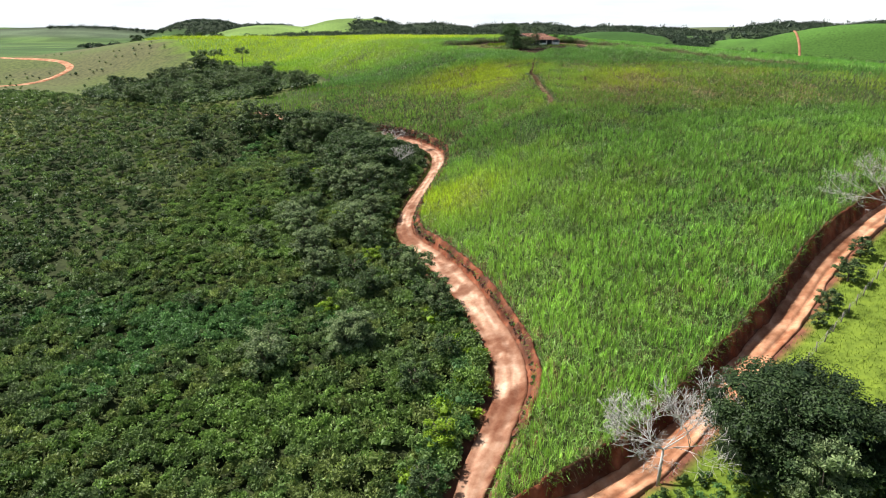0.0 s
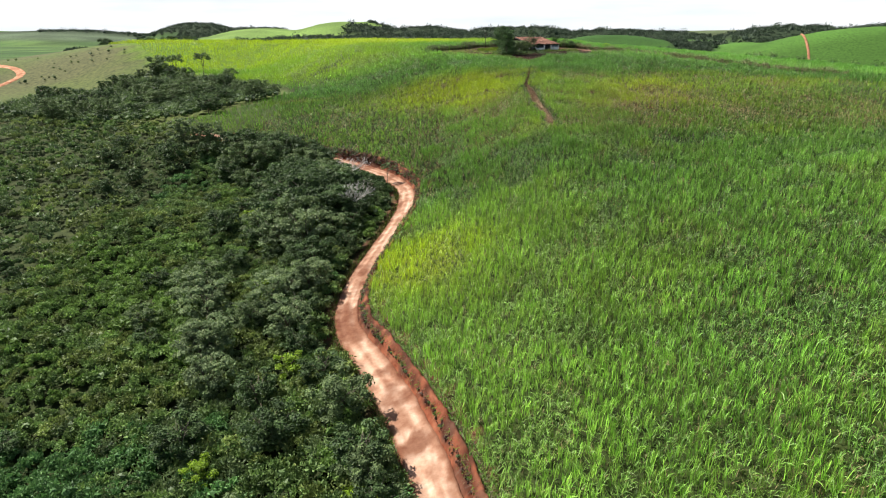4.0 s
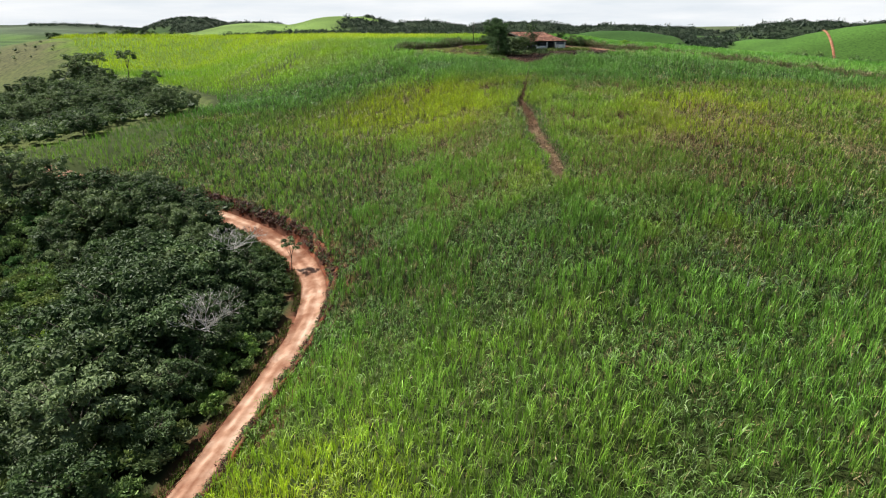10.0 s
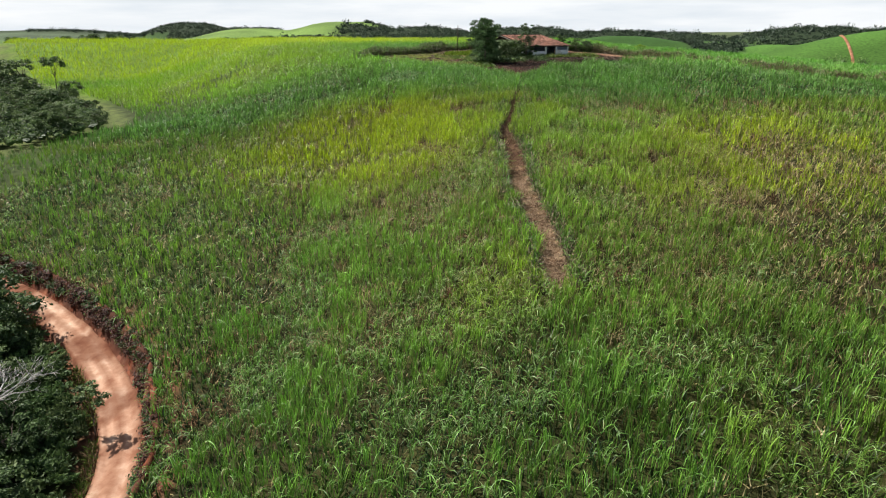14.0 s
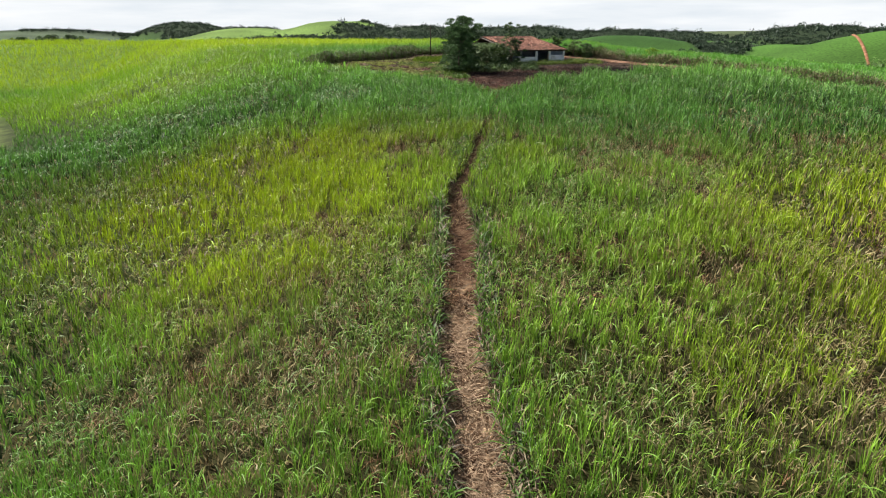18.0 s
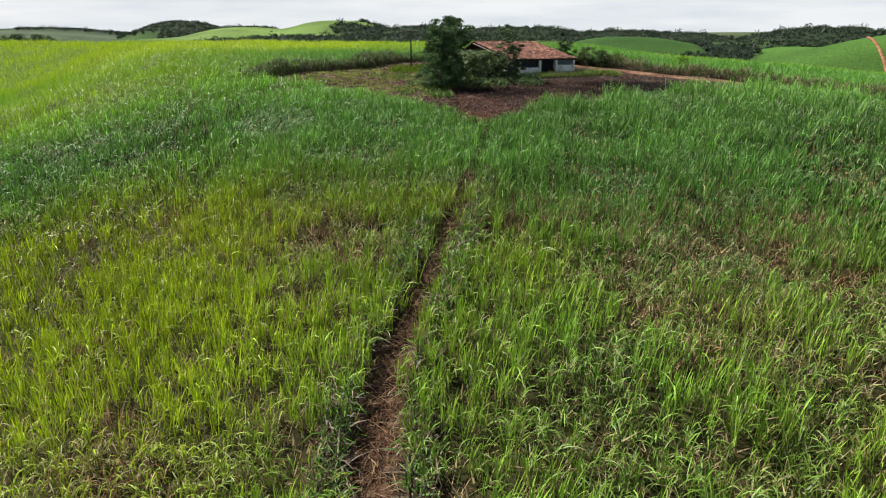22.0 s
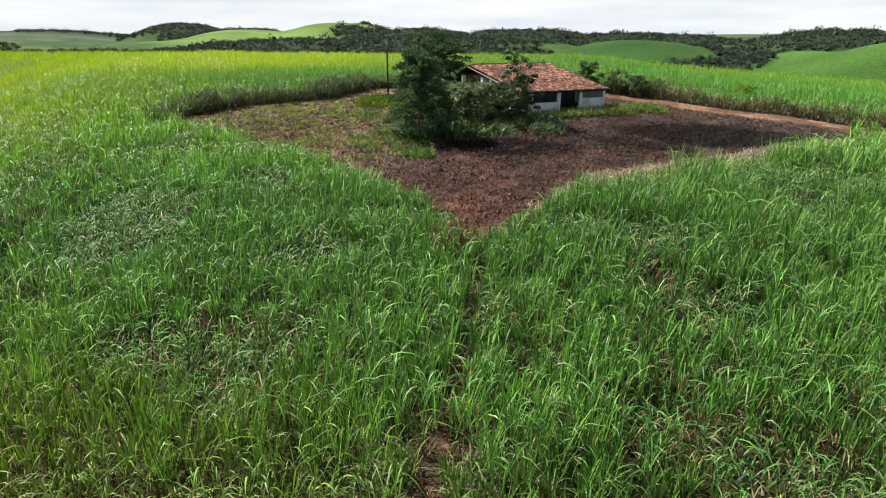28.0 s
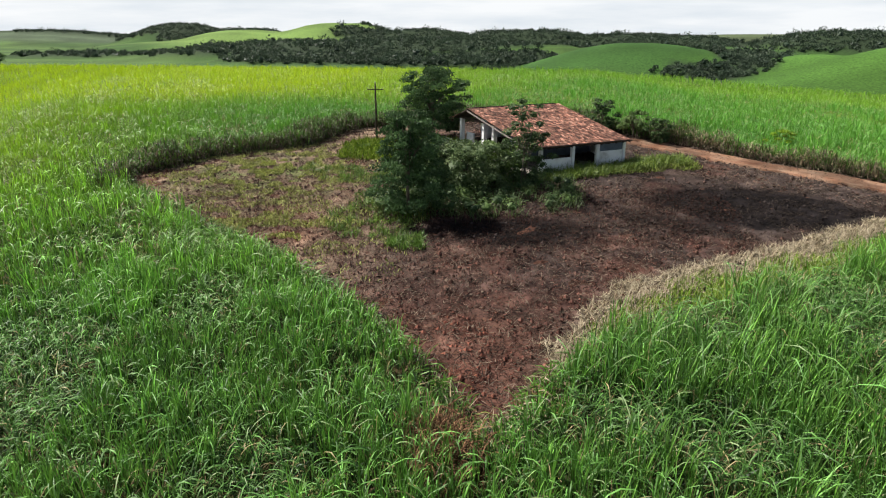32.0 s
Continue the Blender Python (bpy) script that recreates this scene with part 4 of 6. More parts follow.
ribbon("hill_road", smooth_line([(303, 765), (311, 790), (318, 815), (325, 842), (331, 866)]), 1.3, M_ROAD, "thin red road climbing the far hill", 0.9, 5, 0.0, lambda x, y, u, q: 0.62 * track_tint(x, y, u, q), 11)
ribbon("valley_road", smooth_line([(-345, 402), (-323, 397), (-298, 391), (-280, 379.5), (-275, 367), (-279, 348), (-292, 330), (-312, 318)]), 2.6, M_ROAD,
       "pale curving dirt road in the far valley", 0.35, 7, 0.05, track_tint, 13)
build_clearing()


def earth_bank(name, line, side, near, far, s0, s1, label, widen=None):
    """The raw cut face between a road and the cane above it."""
    seg = np.hypot(*np.diff(line, axis=0).T)
    s = np.concatenate([[0], np.cumsum(seg)])
    q = np.arange(s0, min(s1, s[-1]), 0.4)
    x0, y0 = np.interp(q, s, line[:, 0]), np.interp(q, s, line[:, 1])
    tx, ty = np.gradient(x0), np.gradient(y0)
    L = np.hypot(tx, ty)
    nx, ny = side * ty / L, -side * tx / L
    u = np.linspace(0, 1, 9)
    wob = (vnoise(q, q * 0 + 3, 3.0, 51) - 0.5) * 0.7
    d = near + (far - near) * u[None, :] + wob[:, None]
    if callable(widen):
        near, far = near + widen(q), far + widen(q)
        d = near[:, None] + (far - near)[:, None] * u[None, :] + wob[:, None] * u[None, :]
    x, y = x0[:, None] + nx[:, None] * d, y0[:, None] + ny[:, None] * d
    lo = height(x0 + nx * (near - 0.4), y0 + ny * (near - 0.4))[:, None]
    hi = height(x0 + nx * (far + 0.9), y0 + ny * (far + 0.9))[:, None] + 0.25
    z = lo - 0.15 + (hi - lo + 0.15) * step(0.0, 0.85, u)[None, :] + 0.28 * np.sin(np.pi * u)[None, :] + (vnoise(q[:, None] + 0 * x, u[None, :] * 3 + 0 * x, 0.7, 52) - 0.5) * 0.85
    z[:, -1] -= 0.5
    c = lerp((0.20, 0.15, 0.14), (0.60, 0.37, 0.30), np.clip(step(0.4, 0.8, vnoise(q[:, None] + 0 * x, u[None, :] * 2.5 + 0 * x, 1.5, 53)) + 0.2 * (u[None, :] < 0.2), 0, 1))
    me = mesh_np(name, np.stack([x, y, z], -1).reshape(-1, 3), grid_tris(len(q), 9), M_ROAD, c.reshape(-1, 3))
    tagged(new(name, me), label, "earth bank", kind="structure")


earth_bank("road_bank", L_ROAD, 1, -0.30, 1.45, 37, 205, "raw red earth bank above the road", road_half)
earth_bank("track_bank", L_TRACK, -1, 1.5, 2.8, 3, 120, "shaded red earth bank beside the track")

# ---------------------------------------------------------------- the shed
HOUSE = Matrix.Translation((6.36, 294.72, -7.15)) @ Matrix.Rotation(math.atan2(0.55, 0.835), 4, "Z")
EAVE, RIDGE, RIDGE_Y, BACK_Y, LONG = 2.62, 5.15, 13.25, 18.3, 13.0


def roof_z(y):
    return EAVE + (RIDGE - EAVE) * y / RIDGE_Y if y < RIDGE_Y else RIDGE - (y - RIDGE_Y) * 0.31


def tile_field(x0, x1, y0, y1, seed):
    """Overlapping barrel tiles on one slope, as one mesh."""
    rng = np.random.RandomState(seed)
    pitch, lap = 0.235, 0.40
    nx, ny = int((x1 - x0) / pitch), int(abs(y1 - y0) / lap)
    vs, ts, cs, k = [], [], [], 0
    sgn = 1 if y1 > y0 else -1
    for j in range(ny):
        ya, yb = y0 + sgn * j * lap, y0 + sgn * (j * lap + 0.47)
        for i in range(nx):
            xc = x0 + (i + 0.5) * pitch + rng.uniform(-0.015, 0.015)
            dz, sk = rng.uniform(-0.012, 0.02), rng.uniform(-0.02, 0.02)
            shade = rng.choice([0.26, 0.55, 0.85, 1.15, 2.1], p=[0.18, 0.25, 0.27, 0.20, 0.10]) * rng.uniform(0.8, 1.2)
            shade *= 0.50 + 0.8 * float(vnoise(np.array([xc]), np.array([ya]), 1.6, seed, 2)[0])
            for y_, lift in ((ya, 0.05), (yb, 0.015)):
                for q in range(5):
                    a = math.pi * q / 4
                    vs.append((xc + math.cos(a) * 0.115 + sk * (y_ == yb), y_, roof_z(y_) + lift + dz + math.sin(a) * 0.075))
                    cs.append((shade, shade, shade))
            for q in range(4):
                ts += [(k + q, k + q + 1, k + 6 + q), (k + q, k + 6 + q, k + 5 + q)]
            k += 10
    return mesh_np("tiles", vs, ts, M_TILE, np.array(cs), smooth=False)


def build_house():
    h = thing("farm_shed", HOUSE, "old whitewashed farm shed with weathered clay tile roof", "shed")
    bm = bmesh.new()
    for y0, y1 in ((0.0, RIDGE_Y), (RIDGE_Y, BACK_Y)):
        v = [bm.verts.new(p) for z in (-0.10, 0.0) for p in
             ((0, y0, roof_z(y0) + z), (LONG, y0, roof_z(y0) + z), (LONG - y1 * 0.05, y1, roof_z(y1) + z), (y1 * 0.05, y1, roof_z(y1) + z))]
        for f in ((0, 3, 2, 1), (4, 5, 6, 7), (0, 1, 5, 4), (1, 2, 6, 5), (2, 3, 7, 6), (3, 0, 4, 7)):
            bm.faces.new([v[i] for i in f])
    roof = part("roof", bm, M_DARKWOOD, h, "dark timber roof deck under the tiles")
    part("roof_tiles", tile_field(0.1, LONG - 0.1, 0.0, RIDGE_Y, 4), None, roof, "sun-bleached mottled red clay tiles")
    part("roof_tiles", tile_field(0.6, LONG - 0.6, BACK_Y, RIDGE_Y, 5), None, roof, "sun-bleached mottled red clay tiles")
    bm = bmesh.new()
    tube(bm, [(0.7, RIDGE_Y, RIDGE + 0.02), (LONG - 0.7, RIDGE_Y, RIDGE + 0.02)], [0.13, 0.13], 8)
    part("ridge_cap", bm, M_TILE, roof)
    for k in range(14):
        x = 0.35 + k * (LONG - 0.7) / 13
        part("rafter", box(bmesh.new(), (x - 0.04, -0.12, -0.075), (x + 0.04, 1.2, 0.0)), M_DARKWOOD, h,
             m=Matrix.Translation((0, 0.0, roof_z(0) - 0.12)) @ Matrix.Rotation(math.atan2(RIDGE - EAVE, RIDGE_Y), 4, "X"))
    part("eave_beam", box(bmesh.new(), (0.3, 0.42, EAVE - 0.24), (LONG - 0.3, 0.58, EAVE - 0.06), 0.01), M_DARKWOOD, h)
    part("rake_board", box(bmesh.new(), (0, 0, -0.22), (0.05, math.hypot(RIDGE_Y, RIDGE - EAVE), -0.06), 0.005), M_WOOD, h, "grey weathered board",
         m=Matrix.Translation((0.02, 0, EAVE - 0.1)) @ Matrix.Rotation(math.atan2(RIDGE - EAVE, RIDGE_Y), 4, "X"))
    part("floor_slab", box(bmesh.new(), (0.4, 0.4, -0.5), (LONG - 0.4, BACK_Y - 0.4, 0.06), 0.02), M_WOOD, h)
    # front: a white panel, a dark opening, a half wall
    part("front_wall", box(bmesh.new(), (8.85, 0.45, -0.6), (12.15, 0.63, 1.62), 0.015), M_WALL, h, "whitewashed wall stained at its foot")
    # dark band and strips added above the panel, standing in for eave shade
    part("eave_shade_band", box(bmesh.new(), (8.85, 0.50, 1.62), (12.15, 0.60, 2.34)), M_BLUE, h, "dark blue-grey band standing in for the shade under the eaves")
    for k in range(5):
        part("eave_shade_strip", box(bmesh.new(), (8.9, 0.47, 1.68 + k * 0.13), (12.1, 0.50, 1.74 + k * 0.13)), M_BLUE, h)
    part("half_wall", box(bmesh.new(), (1.6, 0.45, -0.6), (5.45, 0.63, 1.30), 0.015), M_WALL, h, "stained whitewashed half wall")
    for x in (1.5, 5.45, 8.65, 12.15):
        part("pillar", box(bmesh.new(), (x, 0.36, -0.6), (x + 0.36, 0.72, EAVE - 0.22), 0.02), M_WALL, h)
    # the darkness behind the openings is put into this wall's colour
    part("inner_wall", box(bmesh.new(), (1.6, 6.0, 0), (12.3, 6.18, 3.4)), M_BLUE, h, "inner wall coloured dark blue-grey for the shade indoors")
    part("side_wall", box(bmesh.new(), (12.32, 0.73, -0.6), (12.5, 5.9, 2.5), 0.01), M_WALL, h)
    part("side_wall", box(bmesh.new(), (12.1, 6.2, -0.6), (12.28, BACK_Y - 0.7, 3.2), 0.01), M_WALL, h)
    part("back_wall", box(bmesh.new(), (4.5, BACK_Y - 0.7, -0.6), (12.1, BACK_Y - 0.52, 3.2), 0.01), M_WALL, h)
    for y in (3.8, 8.7, 10.9, 16.3):
        part("pillar", box(bmesh.new(), (0.85, y - 0.24, -0.6), (1.3, y + 0.24, min(roof_z(y) - 0.4, 3.72)), 0.02), M_WALL, h, "square white porch pillar")
    part("porch_beam", box(bmesh.new(), (0.88, 8.2, 3.73), (1.26, 17.0, 3.93), 0.015), M_DARKWOOD, h)
    part("low_wall", box(bmesh.new(), (1.5, 14.3, -0.6), (1.68, 16.0, 2.1), 0.015), M_WALL, h)
    return h


build_house()


def build_pole(x, y, tall):
    p = thing("utility_pole", ground_pose(x, y, 0.1), "dark wooden utility pole with one crossarm", "utility pole")
    bm = bmesh.new()
    tube(bm, [(0, 0, -0.5), (0, 0, tall * 0.5), (0, 0, tall)], [0.14, 0.12, 0.095], 10)
    part("post", bm, M_DARKWOOD, p, smooth=True)
    part("crossarm", box(bmesh.new(), (-1.0, -0.15, tall - 0.75), (1.0, -0.07, tall - 0.63), 0.01), M_DARKWOOD, p)
    for x_ in (-0.9, -0.35, 0.35, 0.9):
        bm = bmesh.new()
        tube(bm, [(x_, -0.11, tall - 0.63), (x_, -0.11, tall - 0.55), (x_, -0.11, tall - 0.50), (x_, -0.11, tall - 0.45)], [0.02, 0.05, 0.035, 0.05], 8)
        part("insulator", bm, M_INSUL, p, smooth=True)
    bm = bmesh.new()
    tube(bm, [(0, 0, tall), (0, 0, tall + 0.1), (0, 0, tall + 0.22)], [0.05, 0.08, 0.05], 8)
    part("pole_cap", bm, M_INSUL, p, smooth=True)


build_pole(-12.7, 310.6, 7.0)

# ---------------------------------------------------------------- trees by the shed
rng = random.Random(11)
make_tree("shade_tree", ground_pose(-3.5, 282.2, 0.4), rng, "dark green bushy tree growing in the yard", tall=9.0, spread=3.5, tone_k=12, clumps=120, per=110,
          size=0.23, trunk_r=0.14, limbs=12, skirt=0.05, feathery=True, cone=0.8, puff=0.72, hearts=(0.15, 0.42))
make_tree("shade_tree", ground_pose(-5.6, 312.0, 2.0), rng, "broad dark green tree behind the porch", tall=9.2, spread=4.5, tone_k=12, clumps=96, per=130,
          size=0.27, trunk_r=0.18, limbs=10, skirt=0.1, feathery=True, cone=0.4, puff=0.75, hearts=(0.2, 0.5))
make_tree("shade_tree", ground_pose(-3.6, 290.5, 1.0), rng, "dark green tree beside the porch", tall=4.6, spread=2.8, tone_k=12, clumps=74, per=120,
          size=0.24, trunk_r=0.12, limbs=9, skirt=0.06)
make_tree("vine_tree", ground_pose(0.6, 289.5, 1.0), rng, "low spreading tree smothered in green vines", tall=4.7, spread=3.4, tone_k=3, clumps=84, per=120, size=0.22, skirt=0.05)
make_tree("vine_tree", ground_pose(3.2, 293.0, 0.2), rng, "bright green vine mound against the porch", tall=4.0, spread=2.5, tone_k=2, clumps=50, per=110, size=0.22, skirt=0.05)
make_tree("vine_tree", ground_pose(6.0, 291.6, 2.6), rng, "dusty green tree against the tiled roof", tall=5.6, spread=2.3, tone_k=1, clumps=44, per=90, size=0.22, skirt=0.08)
make_tree("slender_tree", ground_pose(5.6, 290.4, 0.0), rng, "slender tree with a small tuft of leaves above the roof", tall=8.9, spread=2.0, tone_k=1, clumps=15, per=34,
          size=0.32, trunk_r=0.06, limbs=5, skirt=0.58)
make_tree("shrub", ground_pose(22.0, 312.6, 0.7), rng, "dark leafy shrub at the corner of the shed", "shrub", tall=3.4, spread=1.7, tone_k=1, clumps=26, per=60, size=0.24, trunk_r=0.06, skirt=0.08)
make_tree("shrub", ground_pose(15.8, 318.5, 1.7), rng, "dark leafy shrub behind the shed roof", "shrub", tall=4.6, spread=2.2, tone_k=1, clumps=30, per=60, size=0.26, trunk_r=0.07, skirt=0.1)
make_tree("shrub", ground_pose(36.0, 311.8, 2.7), rng, "yellow-green bush in the edge of the cane", "shrub", tall=2.9, spread=1.5, tone_k=4, clumps=20, per=60, size=0.22, trunk_r=0.05, skirt=0.1)
make_tree("shrub", ground_pose(19.5, 315.5, 0.0), rng, "dark green shrub behind the shed", "shrub", tall=3.8, spread=2.0, tone_k=0, clumps=20, per=60, size=0.26, trunk_r=0.06)

# ---------------------------------------------------------------- trees by the road
kinds = []
for k, kw in enumerate([
        dict(tall=6.4, spread=3.4, tone_k=3, clumps=38, per=80, size=0.33, skirt=0.22), dict(tall=5.0, spread=2.8, tone_k=1, clumps=32, per=80, size=0.32, skirt=0.2),
        dict(tall=7.0, spread=3.1, tone_k=8, clumps=38, per=80, size=0.34, skirt=0.25), dict(tall=4.2, spread=2.3, tone_k=1, clumps=28, per=70, size=0.28, skirt=0.15),
        dict(tall=5.8, spread=3.6, tone_k=1, clumps=40, per=80, size=0.34, skirt=0.2), dict(tall=4.6, spread=2.4, tone_k=4, clumps=26, per=70, size=0.28, skirt=0.2)]):
    kinds.append(kw)
LABELS = ["grey-green roadside tree with a dense crown", "dark green roadside tree in the thicket", "pale silvery green tall tree in the thicket",
          "small bushy dark green tree by the road", "broad dark tree over the thicket", "bright yellow-green young tree in the thicket"]
first = {}


def room_by_road(x, y):
    """How tall a plant may grow on the slope below the upper bend before it stands over the road."""
    d = -to_line(x, y, L_ROAD)[0]
    level = np.interp(y, [136, 148, 158, 168, 177, 187], [-33.7, -32.0, -30.9, -30.2, -29.6, -29.3])
    return np.maximum(level + 0.35 + np.where(np.asarray(x) < -25, 0.42, 0.30) * np.maximum(d - 1.7, 0) - height(x, y), 0.5)


def place_tree(k, x, y, scale=1.0, group="trees along the road"):
    turn = rng.uniform(0, math.tau)
    gap = -to_line(np.array([x]), np.array([y]), L_ROAD)[0][0]
    if group == "trees along the road" and y > 138 and x > -40 and -1 < gap < 40:
        scale = min(scale, room_by_road(np.array([x]), np.array([y]))[0] / kinds[k]["tall"])
        if scale < 0.3:
            return None
    if k not in first:
        first[k] = make_tree("tree", ground_pose(x, y, turn, scale), rng, LABELS[k], group=group, **kinds[k])
        return first[k]
    return copy_thing(first[k], ground_pose(x, y, turn, 1.0) @ Matrix.Scale(scale / first[k].scale[0], 4))


UPPER = [(0, -59, 189, 1.1), (4, -64, 186, 1.1), (2, -30, 140, 1.3), (2, -33, 134, 1.2), (4, -30, 128, 1.0), (5, -42, 152, 0.9), (0, -38, 162, 0.9),
         (1, -30, 160, 0.8), (3, -27.5, 150, 0.9), (1, -28, 143, 0.9), (0, -47, 176, 1.0), (4, -52, 180, 1.05), (0, -40, 172, 0.8), (3, -9.5, 79, 0.9),
         (1, -12, 84, 0.95), (0, -15.5, 91, 0.9), (1, -19.5, 97, 0.8), (3, -24, 103, 0.9), (1, -27, 112, 0.85), (0, -33, 110, 0.8), (3, -8, 70, 0.9), (1, -11, 64, 0.8),
         (4, -22, 88, 0.8)]
LOWER = [(5, -41.5, 155.5, 1.2), (5, -44, 157, 0.9), (4, -50, 182, 1.25), (4, -55, 184, 1.35), (1, -46, 181, 0.9), (4, -60, 186, 1.3), (0, -57, 179, 1.2), (0, -44, 176, 0.9), (4, -66, 188, 1.3), (5, -7, 55, 0.75), (3, -7.5, 48, 0.9), (0, -66, 176, 0.9), (1, -74, 184, 0.9), (4, -80, 178, 0.95), (0, -58, 168, 0.8), (2, -50, 160, 0.7),
         (0, -35, 173, 0.95), (4, -43, 178.5, 1.0), (2, -57, 184.5, 0.9), (4, -69, 187.5, 1.1), (0, -76, 189.5, 1.1), (3, -27, 167, 0.8), (4, -50, 182.5, 0.9), (0, -63, 180, 1.2), (2, -82, 188, 1.1),
         (2, -27, 107, 0.9), (2, -31, 113, 1.0), (5, -34, 118, 0.9), (2, -36, 104, 0.9), (2, -28, 119, 0.85), (5, -24, 99, 0.75), (2, -40, 112, 1.0), (0, -44, 120, 1.0), (2, -33, 97, 0.8)]
for k, x, y, s in UPPER + LOWER:
    place_tree(k, x, y, s)
for k in range(44):
    u = rng.random()
    i = int(u * (len(L_ROAD) - 1) * 0.62 + len(L_ROAD) * 0.33)
    a, b = L_ROAD[i], L_ROAD[min(i + 1, len(L_ROAD) - 1)]
    nrm_ = np.array([-(b - a)[1], (b - a)[0]]) / max(1e-6, np.hypot(*(b - a)))
    off = 4.2 + 30 * rng.random() ** 1.3
    q = a + nrm_ * off
    if to_line(q[:1], q[1:], L_ROAD)[0][0] < -3.9:
        place_tree(rng.choice((0, 2, 2, 0, 5, 0, 2, 1) if q[1] < 122 else (1, 3, 4, 1, 4)), float(q[0]), float(q[1]), rng.uniform(0.6, 0.95))
for k in range(46):
    i = int(len(L_ROAD) * (0.66 + 0.19 * k / 46))
    a, b = L_ROAD[i], L_ROAD[i + 1]
    nrm_ = np.array([-(b - a)[1], (b - a)[0]]) / np.hypot(*(b - a))
    q = a + nrm_ * (7 + 14 * rng.random())
    place_tree(rng.choice((0, 1, 4, 1, 3, 4, 1)), float(q[0]), float(q[1]), 1.5)
for k in range(30):
    x, y = rng.uniform(-125, -45), rng.uniform(60, 185)
    if x < -52 or y < 120:
        place_tree(rng.choice((0, 1, 3, 4)), x, y, rng.uniform(0.45, 0.8))
for k in range(215):
    x, y = rng.uniform(-204, -80), rng.uniform(206, 338)
    if inside(np.array([x]), np.array([y]), GROVE)[0]:
        place_tree(rng.choice((0, 4, 1, 0)), x, y, rng.uniform(0.65, 1.1), "trees of the hillside grove")
for x, y in ((-140, 318), (-157, 325)):
    make_tree("slender_tree", ground_pose(x, y, 0.4), rng, "tall slender tree with a flat crown beside the grove", tall=10.5, spread=3.6, tone_k=3, clumps=22, per=50,
              size=0.45, trunk_r=0.16, limbs=6, skirt=0.66)
place_tree(0, -168, 330, 1.6, "trees of the hillside grove")
for x, y, sc in ((-262, 515, 1.9), (-246, 512, 1.8), (-275, 508, 1.5), (-318, 520, 1.7)):
    place_tree(4, x, y, sc, "trees of the far pasture")

make_tree("mango_tree", ground_pose(24.6, 50.2, 0.3), rng, "large dark glossy broadleaf tree beside the track", tall=10.5, spread=6.2, tone_k=5, clumps=210, per=230,
          size=0.26, trunk_r=0.3, limbs=12, skirt=0.15)
make_tree("mango_tree", ground_pose(33.5, 47.5, 1.3), rng, "dark dense broadleaf tree at the pasture edge", tall=8.0, spread=4.6, tone_k=5, clumps=110, per=170,
          size=0.28, trunk_r=0.22, limbs=10, skirt=0.15)
make_tree("silvery_tree", ground_pose(24.4, 42.8, 2.2), rng, "slender pale grey-green tree in front of a dark crown", tall=10.2, spread=2.3, tone_k=8, clumps=46, per=80,
          size=0.30, trunk_r=0.1, limbs=7, skirt=0.35, feathery=True)
dead_tree("dead_tree", ground_pose(14.2, 51.0, 0.0), random.Random(5), 9.0, 6.6, "leafless bleached grey tree beside the red track", depth=5)
dead_tree("dead_tree", ground_pose(54.5, 97.0, 1.0), random.Random(8), 7.0, 7.5, "leafless grey tree at the edge of the cane", depth=5)
dead_tree("dead_tree", ground_pose(-33.2, 166.6, 2.0), random.Random(9), 8.6, 4.0, "bare grey branching tree below the bend of the road", 0.16)
dead_tree("dead_tree", ground_pose(-27.6, 147.2, 2.0), random.Random(10), 9.4, 3.7, "pale leafless tree standing over the thicket", 0.15)
for x, y, s in ((38.5, 76.0, 0.7), (43.5, 82.5, 0.8), (47.5, 88.5, 0.7), (36.2, 73.0, 0.45)):
    place_tree(3, x, y, s, "small trees along the fence")
for k, x, y, s in ((5, -37.5, 150, 1.3), (5, -35, 141.5, 1.1), (2, -47, 167.5, 0.95), (2, -38.5, 136, 1.0), (2, -44, 141, 0.9), (5, -48, 148, 0.8)):
    place_tree(k, x, y, s)
make_tree("young_tree", ground_pose(-25.9, 167.2, 0.8), rng, "slender young tree leaning over the road's edge", tall=4.6, spread=1.3, tone_k=3, clumps=12, per=50, size=0.24, trunk_r=0.05, limbs=5, skirt=0.62)

# ---------------------------------------------------------------- fence by the pasture
fence = thing("wire_fence", Matrix.Identity(4), "weathered wooden post and wire fence along the pasture", "fence")
post_me = None
tops = []
fl = [(32.5 + 1.62 * k, 66.0 + 1.86 * k) for k in range(13)]
for k, (x, y) in enumerate(fl):
    z = float(height(np.array([x]), np.array([y]))[0])
    if post_me is None:
        bm = bmesh.new()
        tube(bm, [(0, 0, -0.3), (0, 0, 0.6), (0, 0, 1.35)], [0.075, 0.065, 0.055], 7)
        post_me = part("post", bm, M_WOOD, fence, smooth=True, m=Matrix.Translation((x, y, z)))
    else:
        o = new("post", post_me.data)
        o.parent = fence
        o.matrix_basis = Matrix.Translation((x, y, z)) @ pose(0, 0, 0, rng.uniform(-6, 6), rng.uniform(-6, 6), rng.uniform(0, 90))
    tops.append((x, y, z))
for hgt in (0.45, 0.8, 1.15):
    bm = bmesh.new()
    tube(bm, [(x, y, z + hgt) for x, y, z in tops], [0.012] * len(tops), 4)
    part("wire", bm, M_WIRE, fence)

